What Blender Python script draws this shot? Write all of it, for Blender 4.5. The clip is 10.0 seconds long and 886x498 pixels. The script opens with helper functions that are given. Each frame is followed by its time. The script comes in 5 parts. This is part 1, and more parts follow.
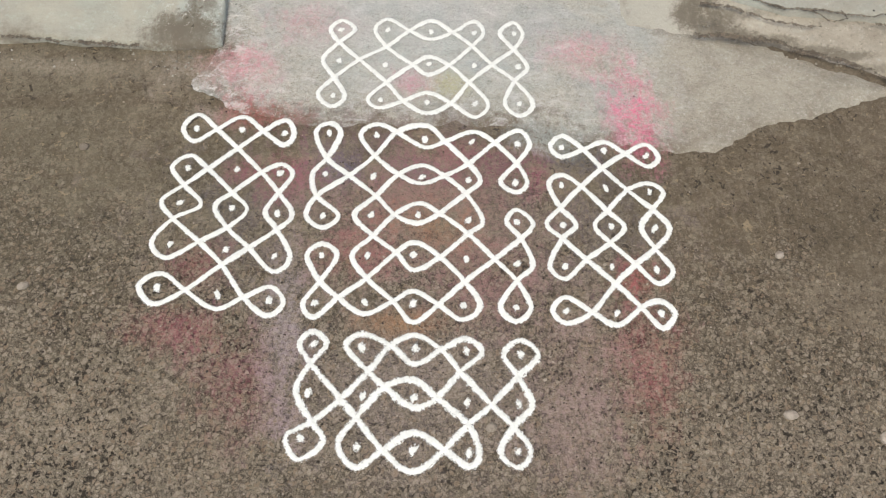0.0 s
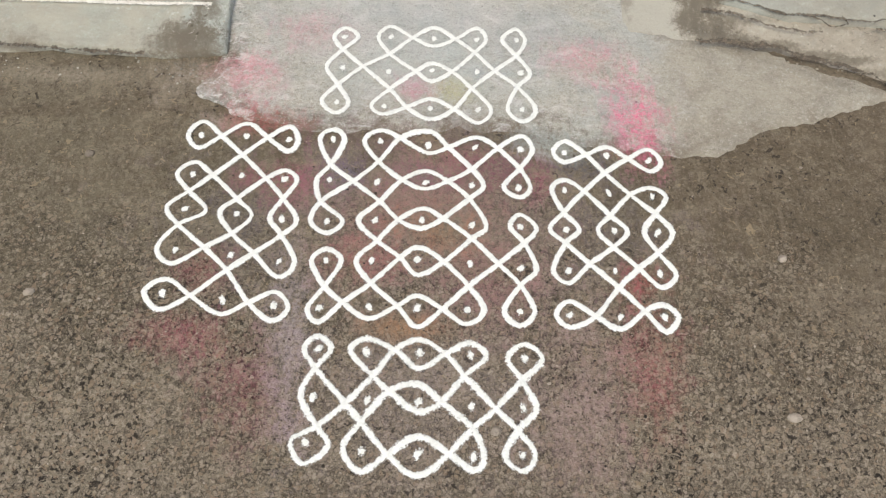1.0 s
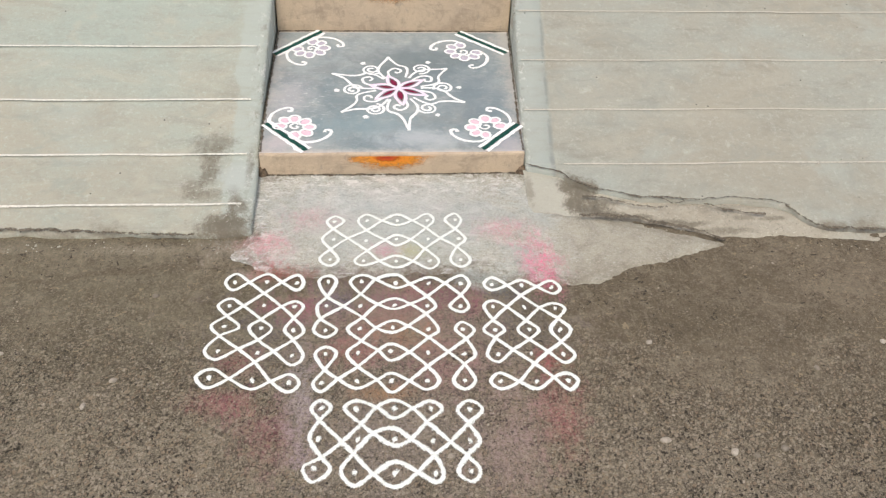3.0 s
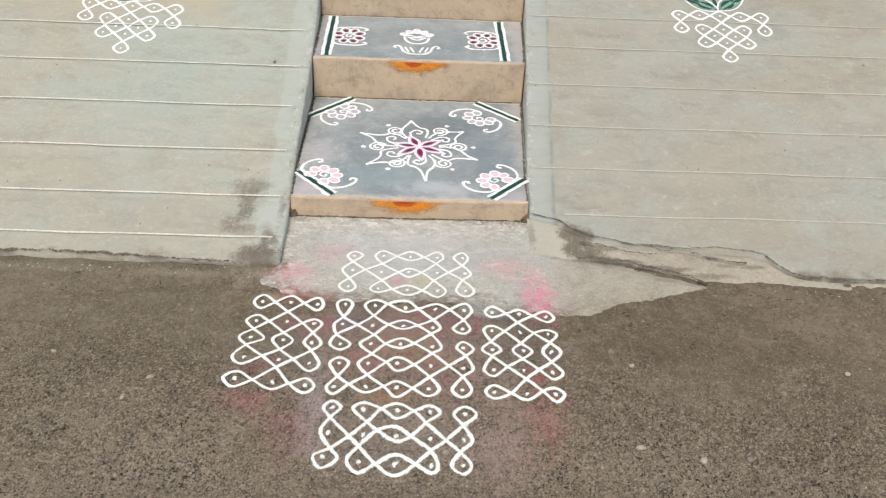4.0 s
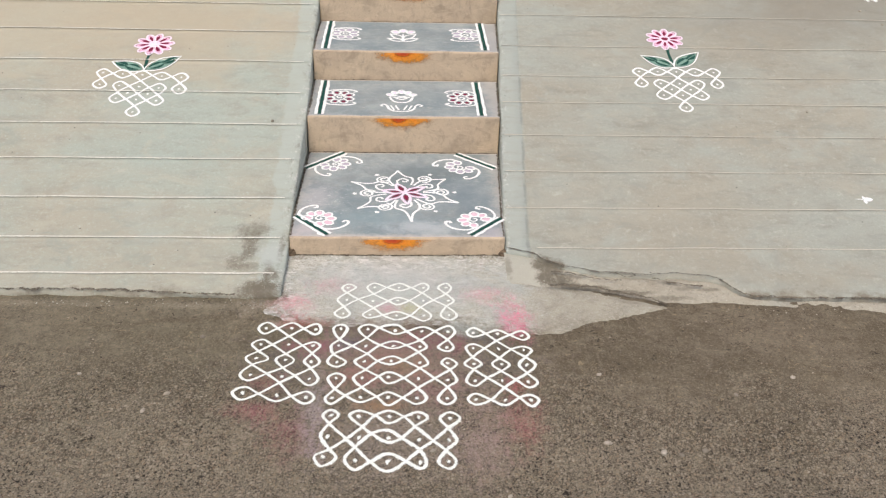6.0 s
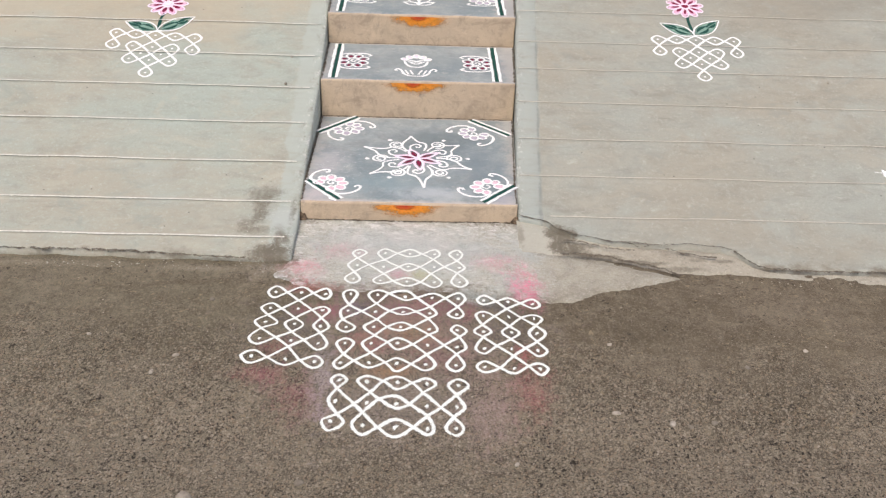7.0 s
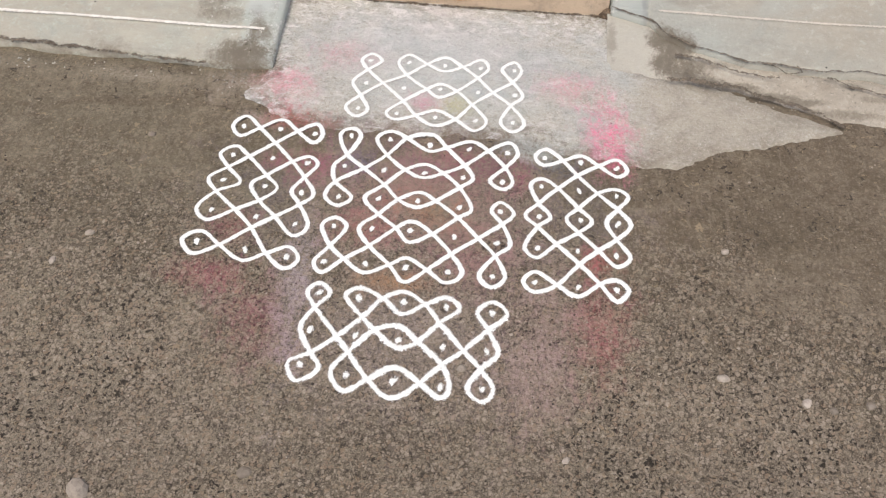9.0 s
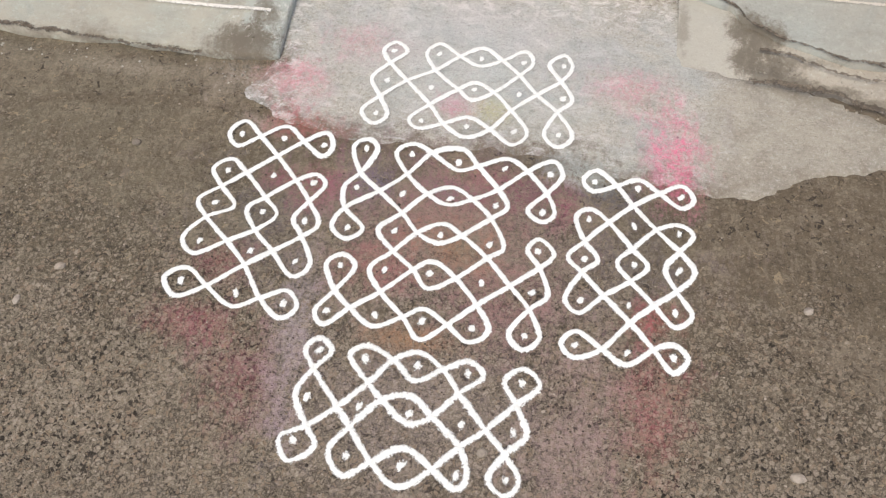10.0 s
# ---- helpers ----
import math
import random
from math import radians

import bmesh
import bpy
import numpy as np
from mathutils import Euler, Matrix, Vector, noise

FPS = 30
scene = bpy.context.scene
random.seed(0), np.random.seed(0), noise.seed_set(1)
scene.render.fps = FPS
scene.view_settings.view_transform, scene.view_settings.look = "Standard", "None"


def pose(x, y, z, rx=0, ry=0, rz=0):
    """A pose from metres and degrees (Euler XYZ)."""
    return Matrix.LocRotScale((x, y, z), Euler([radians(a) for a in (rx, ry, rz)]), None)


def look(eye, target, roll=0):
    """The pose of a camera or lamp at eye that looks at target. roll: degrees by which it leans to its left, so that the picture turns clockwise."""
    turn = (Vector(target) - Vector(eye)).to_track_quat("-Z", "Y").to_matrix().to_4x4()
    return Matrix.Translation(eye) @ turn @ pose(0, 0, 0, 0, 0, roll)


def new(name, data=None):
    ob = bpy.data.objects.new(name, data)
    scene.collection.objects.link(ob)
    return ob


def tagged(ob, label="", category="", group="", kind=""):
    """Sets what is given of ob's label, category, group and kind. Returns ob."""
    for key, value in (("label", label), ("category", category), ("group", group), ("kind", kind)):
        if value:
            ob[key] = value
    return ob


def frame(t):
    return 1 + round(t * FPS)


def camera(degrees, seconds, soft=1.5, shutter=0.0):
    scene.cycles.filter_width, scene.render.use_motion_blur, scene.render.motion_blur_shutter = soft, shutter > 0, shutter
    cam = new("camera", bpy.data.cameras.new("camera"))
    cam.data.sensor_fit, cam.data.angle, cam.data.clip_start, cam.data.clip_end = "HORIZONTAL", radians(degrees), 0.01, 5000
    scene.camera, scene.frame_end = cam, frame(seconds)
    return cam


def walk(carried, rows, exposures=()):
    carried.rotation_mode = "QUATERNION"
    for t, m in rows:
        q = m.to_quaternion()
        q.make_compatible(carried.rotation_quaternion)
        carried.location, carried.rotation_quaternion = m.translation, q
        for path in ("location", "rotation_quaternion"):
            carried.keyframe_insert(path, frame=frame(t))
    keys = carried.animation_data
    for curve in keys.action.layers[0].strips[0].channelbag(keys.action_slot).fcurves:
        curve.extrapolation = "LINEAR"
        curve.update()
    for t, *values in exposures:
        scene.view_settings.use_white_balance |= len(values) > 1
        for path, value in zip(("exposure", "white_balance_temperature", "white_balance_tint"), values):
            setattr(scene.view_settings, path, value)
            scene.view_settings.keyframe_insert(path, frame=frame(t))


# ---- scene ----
cam = camera(49.4, 10.0, soft=1.25)
PATH = [
    (0, (-0.012, -0.087, 1.433), (0.084, 0.88, -0.314), 6.0),
    (0.5, (-0.014, -0.089, 1.434), (0.075, 0.883, -0.313), 5.5),
    (1, (-0.014, -0.099, 1.434), (0.076, 0.887, -0.302), 5.4),
    (1.5, (0.009, -0.21, 1.472), (0.059, 0.885, -0.2), 4.7),
    (2, (0.043, -0.454, 1.552), (0.04, 0.788, -0.014), 3.3),
    (2.5, (-0.003, -0.695, 1.617), (0.073, 0.71, 0.196), 3.6),
    (3, (-0.028, -0.908, 1.686), (0.122, 0.608, 0.39), 2.9),
    (3.2, (-0.017, -0.988, 1.693), (0.107, 0.562, 0.435), 1.9),
    (4.3, (0.036, -1.335, 1.714), (0.104, 0.344, 0.629), 3.3),
    (4.5, (0.012, -1.363, 1.723), (0.132, 0.327, 0.659), 2.7),
    (5, (-0.008, -1.465, 1.731), (0.14, 0.247, 0.707), 2.0),
    (5.5, (0.024, -1.588, 1.753), (0.149, 0.152, 0.773), 2.4),
    (5.7, (0.04, -1.606, 1.755), (0.15, 0.133, 0.77), 2.1),
    (6.8, (0.056, -1.628, 1.75), (0.117, 0.09, 0.728), 2.1),
    (7, (0.059, -1.602, 1.738), (0.12, 0.101, 0.691), 2.3),
    (7.5, (0.029, -1.356, 1.692), (0.118, 0.304, 0.58), 2.2),
    (8, (0.025, -1.012, 1.665), (0.109, 0.514, 0.375), 1.5),
    (8.5, (0.115, -0.732, 1.585), (0.115, 0.649, 0.138), 3.6),
    (9, (0.145, -0.513, 1.525), (0.085, 0.7, -0.063), 2.5),
    (9.5, (0.131, -0.296, 1.475), (0.047, 0.822, -0.179), 0.5),
    (10, (0.173, -0.107, 1.428), (0.006, 0.913, -0.281), -1.4),
]
walk(cam, [(t, look(eye, target, roll)) for t, eye, target, roll in PATH],
     exposures=[(0.0, 0.06, 6500, 10), (1.5, 0.09, 6500, 10), (3.0, 0.17, 6500, 10), (5.5, 0.12, 6500, 11), (7.0, 0.14, 6450, 14), (8.5, 0.23, 6450, 16), (10.0, 0.15, 6450, 14)])

# ---- light ----
world = bpy.data.worlds.new("sky")
scene.world = world
world.use_nodes = True
wn = world.node_tree
sky = wn.nodes.new("ShaderNodeTexSky")
sky.sky_type = "NISHITA"
sky.sun_disc = False
sky.sun_elevation, sky.sun_rotation = radians(62), radians(200)
sky.dust_density, sky.air_density = 4.0, 1.0
wn.links.new(sky.outputs["Color"], wn.nodes["Background"].inputs["Color"])
wn.nodes["Background"].inputs["Strength"].default_value = 0.15
sun_data = bpy.data.lights.new("sun", "SUN")
sun_data.energy, sun_data.angle, sun_data.color = 1.7, radians(25), (1.0, 0.935, 0.815)
sun = new("sun", sun_data)
sun.matrix_world = look((-1.4, -3.8, 8.0), (0, 0, 0))



# ---- materials ----
class Nodes:
    """A material's node tree with short calls."""

    def __init__(self, name, rough=0.85):
        self.mat = bpy.data.materials.new(name)
        self.mat.use_nodes = True
        self.t = self.mat.node_tree
        self.bsdf = self.t.nodes["Principled BSDF"]
        self.bsdf.inputs["Roughness"].default_value = rough
        self.bsdf.inputs["Specular IOR Level"].default_value = 0.25
        self.pos = self.t.nodes.new("ShaderNodeNewGeometry").outputs["Position"]

    def put(self, socket, value):
        if hasattr(value, "links"):
            self.t.links.new(value, socket)
        else:
            socket.default_value = value

    def noise(self, scale, detail=4.0, rough=0.55, vec=None, warp=0.0):
        n = self.t.nodes.new("ShaderNodeTexNoise")
        self.put(n.inputs["Vector"], vec or self.pos)
        for key, value in (("Scale", scale), ("Detail", detail), ("Roughness", rough), ("Distortion", warp)):
            n.inputs[key].default_value = value
        return n.outputs["Fac"]

    def cells(self, scale, out="Color", feature="F1", vec=None):
        n = self.t.nodes.new("ShaderNodeTexVoronoi")
        n.feature = feature
        self.put(n.inputs["Vector"], vec or self.pos)
        n.inputs["Scale"].default_value = scale
        return n.outputs[out]

    def ramp(self, fac, *stops):
        n = self.t.nodes.new("ShaderNodeValToRGB")
        self.put(n.inputs["Fac"], fac)
        e = n.color_ramp.elements
        while len(e) < len(stops):
            e.new(0.5)
        for el, (p, c) in zip(e, stops):
            el.position = p
            el.color = (c, c, c, 1) if isinstance(c, (int, float)) else (*c, 1)
        return n.outputs["Color"]

    def mix(self, fac, a, b, blend="MIX"):
        n = self.t.nodes.new("ShaderNodeMix")
        n.data_type, n.blend_type = "RGBA", blend
        self.put(n.inputs[0], fac)
        for i, v in ((6, a), (7, b)):
            self.put(n.inputs[i], (*v, 1) if isinstance(v, tuple) else v)
        return n.outputs[2]

    def math(self, op, a, b=0.0, c=0.0):
        n = self.t.nodes.new("ShaderNodeMath")
        n.operation = op
        for s, v in zip(n.inputs, (a, b, c)):
            self.put(s, v)
        return n.outputs[0]

    def span(self, value, lo, hi, a=0.0, b=1.0):
        n = self.t.nodes.new("ShaderNodeMapRange")
        n.interpolation_type = "SMOOTHSTEP"
        for s, v in zip(n.inputs, (value, lo, hi, a, b)):
            self.put(s, v)
        return n.outputs[0]

    def axis(self, i, vec=None):
        n = self.t.nodes.new("ShaderNodeSeparateXYZ")
        self.put(n.inputs[0], vec or self.pos)
        return n.outputs[i]

    def scaled(self, sx, sy, sz, off=(0, 0, 0), vec=None):
        n = self.t.nodes.new("ShaderNodeMapping")
        self.put(n.inputs["Vector"], vec or self.pos)
        n.inputs["Scale"].default_value = (sx, sy, sz)
        n.inputs["Location"].default_value = off
        return n.outputs["Vector"]

    def spot(self, x, y, rx, ry):
        """The way from (x, y), as a share of the half width and half depth."""
        dx = self.math("DIVIDE", self.math("SUBTRACT", self.axis(0), x), rx)
        dy = self.math("DIVIDE", self.math("SUBTRACT", self.axis(1), y), ry)
        d = self.math("SQRT", self.math("ADD", self.math("MULTIPLY", dx, dx), self.math("MULTIPLY", dy, dy)))
        return d

    def bump(self, height, strength, distance):
        n = self.t.nodes.new("ShaderNodeBump")
        n.inputs["Strength"].default_value, n.inputs["Distance"].default_value = strength, distance
        self.put(n.inputs["Height"], height)
        old = self.bsdf.inputs["Normal"]
        if old.is_linked:
            self.t.links.new(old.links[0].from_socket, n.inputs["Normal"])
        self.t.links.new(n.outputs["Normal"], old)

    def color(self, c):
        self.put(self.bsdf.inputs["Base Color"], (*c, 1) if isinstance(c, tuple) else c)
        return self.mat

    def cut(self, alpha):
        self.put(self.bsdf.inputs["Alpha"], alpha)


# old coloured powder trodden into the ground: x, y, half width, half depth, colour, strength
STAINS = [
    (0.03, 0.80, 0.36, 0.20, (0.315, 0.245, 0.235), 0.55), (0.02, 0.48, 0.27, 0.18, (0.320, 0.262, 0.232), 0.50), (-0.62, 1.085, 0.20, 0.022, (0.33, 0.29, 0.22), 0.60), (-1.15, 1.10, 0.30, 0.020, (0.33, 0.29, 0.22), 0.50),
    (0.425, 1.00, 0.055, 0.10, (0.80, 0.16, 0.30), 0.85), (0.33, 1.15, 0.09, 0.05, (0.62, 0.22, 0.28), 0.55),
    (-0.31, 1.09, 0.06, 0.07, (0.70, 0.22, 0.29), 0.62), (-0.10, 0.875, 0.04, 0.025, (0.10, 0.11, 0.20), 0.55), (0.03, 0.87, 0.05, 0.03, (0.11, 0.10, 0.17), 0.45), (0.10, 0.90, 0.10, 0.04, (0.30, 0.09, 0.13), 0.45), (-0.28, 0.86, 0.05, 0.03, (0.40, 0.10, 0.14), 0.50), (0.14, 1.105, 0.035, 0.022, (0.20, 0.24, 0.32), 0.45), (-0.36, 0.98, 0.05, 0.03, (0.46, 0.42, 0.36), 0.55), (0.27, 0.90, 0.10, 0.03, (0.055, 0.062, 0.066), 0.60), (-0.27, 0.99, 0.09, 0.035, (0.42, 0.10, 0.10), 0.60),
    (-0.19, 1.20, 0.08, 0.05, (0.60, 0.22, 0.27), 0.40), (0.015, 1.062, 0.045, 0.034, (0.60, 0.12, 0.22), 0.85),
    (0.078, 1.062, 0.040, 0.034, (0.42, 0.36, 0.06), 0.80), (-0.11, 0.865, 0.05, 0.05, (0.10, 0.11, 0.17), 0.50),
    (-0.215, 0.860, 0.05, 0.06, (0.34, 0.05, 0.12), 0.60), (0.02, 0.82, 0.20, 0.16, (0.28, 0.10, 0.08), 0.42),
    (0.06, 0.755, 0.07, 0.05, (0.30, 0.18, 0.05), 0.45), (0.0, 0.575, 0.09, 0.03, (0.36, 0.17, 0.05), 0.55),
    (0.405, 0.51, 0.06, 0.12, (0.42, 0.10, 0.12), 0.42), (-0.25, 0.47, 0.08, 0.09, (0.30, 0.06, 0.10), 0.42),
    (-0.36, 0.56, 0.09, 0.04, (0.38, 0.08, 0.12), 0.42), (-0.345, 0.68, 0.05, 0.05, (0.36, 0.06, 0.09), 0.40),
    (0.235, 0.87, 0.03, 0.06, (0.32, 0.05, 0.12), 0.55), (0.26, 0.945, 0.07, 0.035, (0.55, 0.62, 0.55), 0.65),
    (0.29, 0.47, 0.08, 0.18, (0.36, 0.245, 0.215), 0.50), (-0.19, 0.55, 0.03, 0.20, (0.46, 0.40, 0.39), 0.45),
    (0.05, 1.10, 0.20, 0.10, (0.45, 0.52, 0.47), 0.50), (-0.08, 0.70, 0.08, 0.06, (0.34, 0.10, 0.09), 0.40),
    (0.20, 0.955, 0.14, 0.022, (0.060, 0.066, 0.064), 0.65), (-0.10, 0.957, 0.13, 0.020, (0.090, 0.072, 0.060), 0.55),
    (-0.30, 0.78, 0.10, 0.15, (0.070, 0.074, 0.070), 0.45), (0.36, 0.78, 0.09, 0.12, (0.070, 0.074, 0.070), 0.40), (0.33, 0.91, 0.06, 0.03, (0.07, 0.08, 0.085), 0.5),
    (-0.41, 1.085, 0.09, 0.045, (0.34, 0.295, 0.235), 0.65), (-0.20, 0.52, 0.045, 0.14, (0.33, 0.28, 0.27), 0.45), (0.27, 0.40, 0.10, 0.12, (0.31, 0.235, 0.205), 0.45),
    (0.29, 0.96, 0.10, 0.035, (0.36, 0.38, 0.34), 0.60), (0.55, 0.99, 0.10, 0.03, (0.30, 0.26, 0.20), 0.5), (-0.10, 0.91, 0.10, 0.035, (0.10, 0.085, 0.11), 0.45), (0.16, 0.88, 0.08, 0.05, (0.13, 0.06, 0.075), 0.50),
    (0.40, 0.66, 0.05, 0.04, (0.42, 0.08, 0.09), 0.50), (0.13, 0.66, 0.10, 0.10, (0.30, 0.12, 0.12), 0.35),
]


def stained(m, col):
    grain = m.noise(140, 4, 0.8)
    ragged = m.math("ADD", m.noise(15, 5, 0.7), m.math("MULTIPLY", m.noise(48, 4, 0.75, m.scaled(1.5, 0.6, 1)), 0.9))
    for x, y, rx, ry, c, strength in STAINS:
        d = m.math("ADD", m.spot(x, y, rx * 1.25, ry * 1.25), m.math("MULTIPLY_ADD", ragged, 2.4, -2.28))
        f = m.math("MULTIPLY", m.span(d, 1.2, -0.2), m.span(grain, 0.36, 0.62, 0.18, 1.0))
        col = m.mix(m.math("MULTIPLY", f, strength), col, c)
    return col


def road_material():
    m = Nodes("worn_tar_road", 0.9)
    wide = m.noise(1.7, 5, 0.6)
    mid = m.noise(7, 6, 0.7, warp=0.6)
    dust = m.mix(m.span(wide, 0.36, 0.64), (0.118, 0.097, 0.062), (0.188, 0.155, 0.110))
    dust = m.mix(m.span(mid, 0.42, 0.68, 0.0, 0.85), dust, (0.075, 0.061, 0.037))
    dust = m.mix(m.span(m.noise(3.1, 4, 0.6, m.scaled(1, 1, 1, (7, 3, 0))), 0.52, 0.70, 0.0, 0.55), dust, (0.190, 0.155, 0.098))
    clod = m.noise(30, 5, 0.75, warp=0.7)
    lump = m.noise(13, 6, 0.75, m.scaled(1, 1, 1, (5, 2, 1)), warp=0.8)
    dust = m.mix(m.span(lump, 0.52, 0.64, 0.0, 0.55), dust, (0.228, 0.190, 0.130))
    dust = m.mix(m.span(lump, 0.47, 0.36, 0.0, 0.62), dust, (0.078, 0.063, 0.039))
    dust = m.mix(m.span(clod, 0.52, 0.64, 0.0, 0.50), dust, (0.235, 0.197, 0.137))
    dust = m.mix(m.span(clod, 0.48, 0.37, 0.0, 0.60), dust, (0.062, 0.050, 0.032))
    # olive silt on one side, brown mud smeared by feet and wheels on the other
    silt = m.math("ADD", m.axis(0), m.math("MULTIPLY_ADD", m.noise(2.1, 5, 0.65, m.scaled(1, 1, 1, (6, 2, 0))), 1.2, -0.6))
    dust = m.mix(m.span(silt, 0.0, -0.6, 0.0, 0.40), dust, (0.168, 0.151, 0.102))
    dust = m.mix(m.span(silt, 0.30, 0.8, 0.0, 0.45), dust, (0.122, 0.097, 0.064))
    smear = m.noise(5.5, 6, 0.68, m.scaled(0.55, 1.5, 1, (1, 5, 0)), warp=1.1)
    dust = m.mix(m.span(smear, 0.53, 0.66, 0.0, 0.50), dust, (0.088, 0.070, 0.044))
    dust = m.mix(m.span(smear, 0.46, 0.34, 0.0, 0.40), dust, (0.215, 0.180, 0.125))
    # swept dust lies paler out on the road
    out = m.math("ADD", m.axis(1), m.math("MULTIPLY_ADD", m.noise(2.3, 5, 0.65, m.scaled(1, 1, 1, (2, 8, 0))), 1.1, -0.55))
    dust = m.mix(m.span(out, 0.75, 0.20, 0.0, 0.50), dust, (0.222, 0.187, 0.136))
    damp = m.noise(1.3, 5, 0.65, m.scaled(1, 1.3, 1, (4.3, 1.2, 0)))
    dust = m.mix(m.span(damp, 0.50, 0.66, 0.0, 0.45), dust, (0.085, 0.069, 0.043))
    # chippings, more of them laid bare away from the ramp
    bare = m.math("ADD", m.axis(1), m.math("MULTIPLY_ADD", m.noise(3.6, 6, 0.7, warp=0.5), 0.9, -0.45))
    bare = m.math("ADD", bare, m.span(m.axis(0), 0.35, 0.75, 0.0, 0.13))
    bare = m.span(bare, 0.93, 0.52, 0.26, 1.0)
    grain = m.noise(165, 3, 0.8, warp=0.9)
    col = m.mix(m.math("MULTIPLY", m.span(grain, 0.52, 0.62), m.math("MULTIPLY", bare, 0.74)), dust, (0.345, 0.296, 0.220))
    col = m.mix(m.math("MULTIPLY", m.span(grain, 0.47, 0.38), m.math("MULTIPLY", bare, 0.78)), col, (0.036, 0.030, 0.021))
    # broom marks run away from the steps
    broom = m.noise(60, 3, 0.6, m.scaled(1.6, 0.12, 1))
    col = m.mix(m.span(broom, 0.54, 0.75, 0.0, 0.25), col, (0.250, 0.205, 0.150))
    few = m.t.nodes.new("ShaderNodeSeparateColor")
    bent = m.t.nodes.new("ShaderNodeVectorMath")
    bent.operation = "MULTIPLY_ADD"
    m.put(bent.inputs[0], m.noise(90, 2, 0.5))
    bent.inputs[1].default_value = (0.012, 0.012, 0.012)
    m.put(bent.inputs[2], m.pos)
    spot = bent.outputs[0]
    m.put(few.inputs[0], m.cells(85, vec=spot))
    inner = m.span(m.cells(85, "Distance", vec=spot), 0.42, 0.25)
    light = m.math("MULTIPLY", m.span(few.outputs[1], 0.93, 0.96), inner)
    col = m.mix(m.math("MULTIPLY", light, m.math("MULTIPLY", bare, 0.65)), col, (0.40, 0.345, 0.265))
    # dark pits where chippings have gone
    pit = m.math("MULTIPLY", m.span(few.outputs[0], 0.52, 0.60), m.span(m.math("ADD", m.cells(85, "Distance", vec=spot), m.math("MULTIPLY_ADD", m.noise(200, 2, 0.6), 0.7, -0.35)), 0.32, 0.22))
    pit = m.math("MAXIMUM", pit, m.span(m.noise(95, 2, 0.6, warp=0.5), 0.60, 0.635))
    pit = m.math("MULTIPLY", pit, m.math("MULTIPLY", bare, m.span(m.noise(5, 3, 0.6), 0.35, 0.6, 0.25, 1.0)))
    col = m.mix(m.math("MULTIPLY", pit, 0.92), col, (0.018, 0.015, 0.011))
    hole = m.math("MULTIPLY", m.span(m.noise(52, 3, 0.7, m.scaled(1, 1, 1, (3, 3, 0)), warp=0.8), 0.615, 0.645), m.span(m.noise(4, 4, 0.6, m.scaled(1, 1, 1, (9, 1, 0))), 0.40, 0.60))
    col = m.mix(m.math("MULTIPLY", hole, 0.85), col, (0.028, 0.023, 0.017))
    chip = m.span(m.noise(60, 3, 0.7, m.scaled(1, 1, 1, (8, 5, 0)), warp=0.8), 0.635, 0.665)
    col = m.mix(m.math("MULTIPLY", chip, 0.6), col, (0.30, 0.235, 0.145))
    # coarse stones of the surfacing, worn flat and set in dark binder
    stone_pos = m.scaled(1, 1, 1, (2, 7, 0), vec=spot)
    tone = m.t.nodes.new("ShaderNodeSeparateColor")
    m.put(tone.inputs[0], m.cells(120, vec=stone_pos))
    rim = m.cells(120, "Distance", "DISTANCE_TO_EDGE", vec=stone_pos)
    body = m.math("MULTIPLY", m.span(rim, 0.06, 0.20), bare)
    col = m.mix(m.math("MULTIPLY", body, m.span(tone.outputs[0], 0.66, 0.76, 0.0, 0.55)), col, (0.330, 0.280, 0.210))
    col = m.mix(m.math("MULTIPLY", body, m.span(tone.outputs[1], 0.70, 0.78, 0.0, 0.55)), col, (0.230, 0.168, 0.110))
    col = m.mix(m.math("MULTIPLY", m.math("MULTIPLY", m.span(rim, 0.12, 0.02), bare), m.span(m.noise(26, 4, 0.7), 0.44, 0.60, 0.0, 0.60)), col, (0.036, 0.030, 0.022))
    col = stained(m, col)
    m.bump(m.noise(240, 3, 0.7), 0.6, 0.002)
    m.bump(m.math("SUBTRACT", m.math("MULTIPLY", grain, bare), m.math("MULTIPLY", pit, 1.6)), 0.75, 0.005)
    return m.color(col)


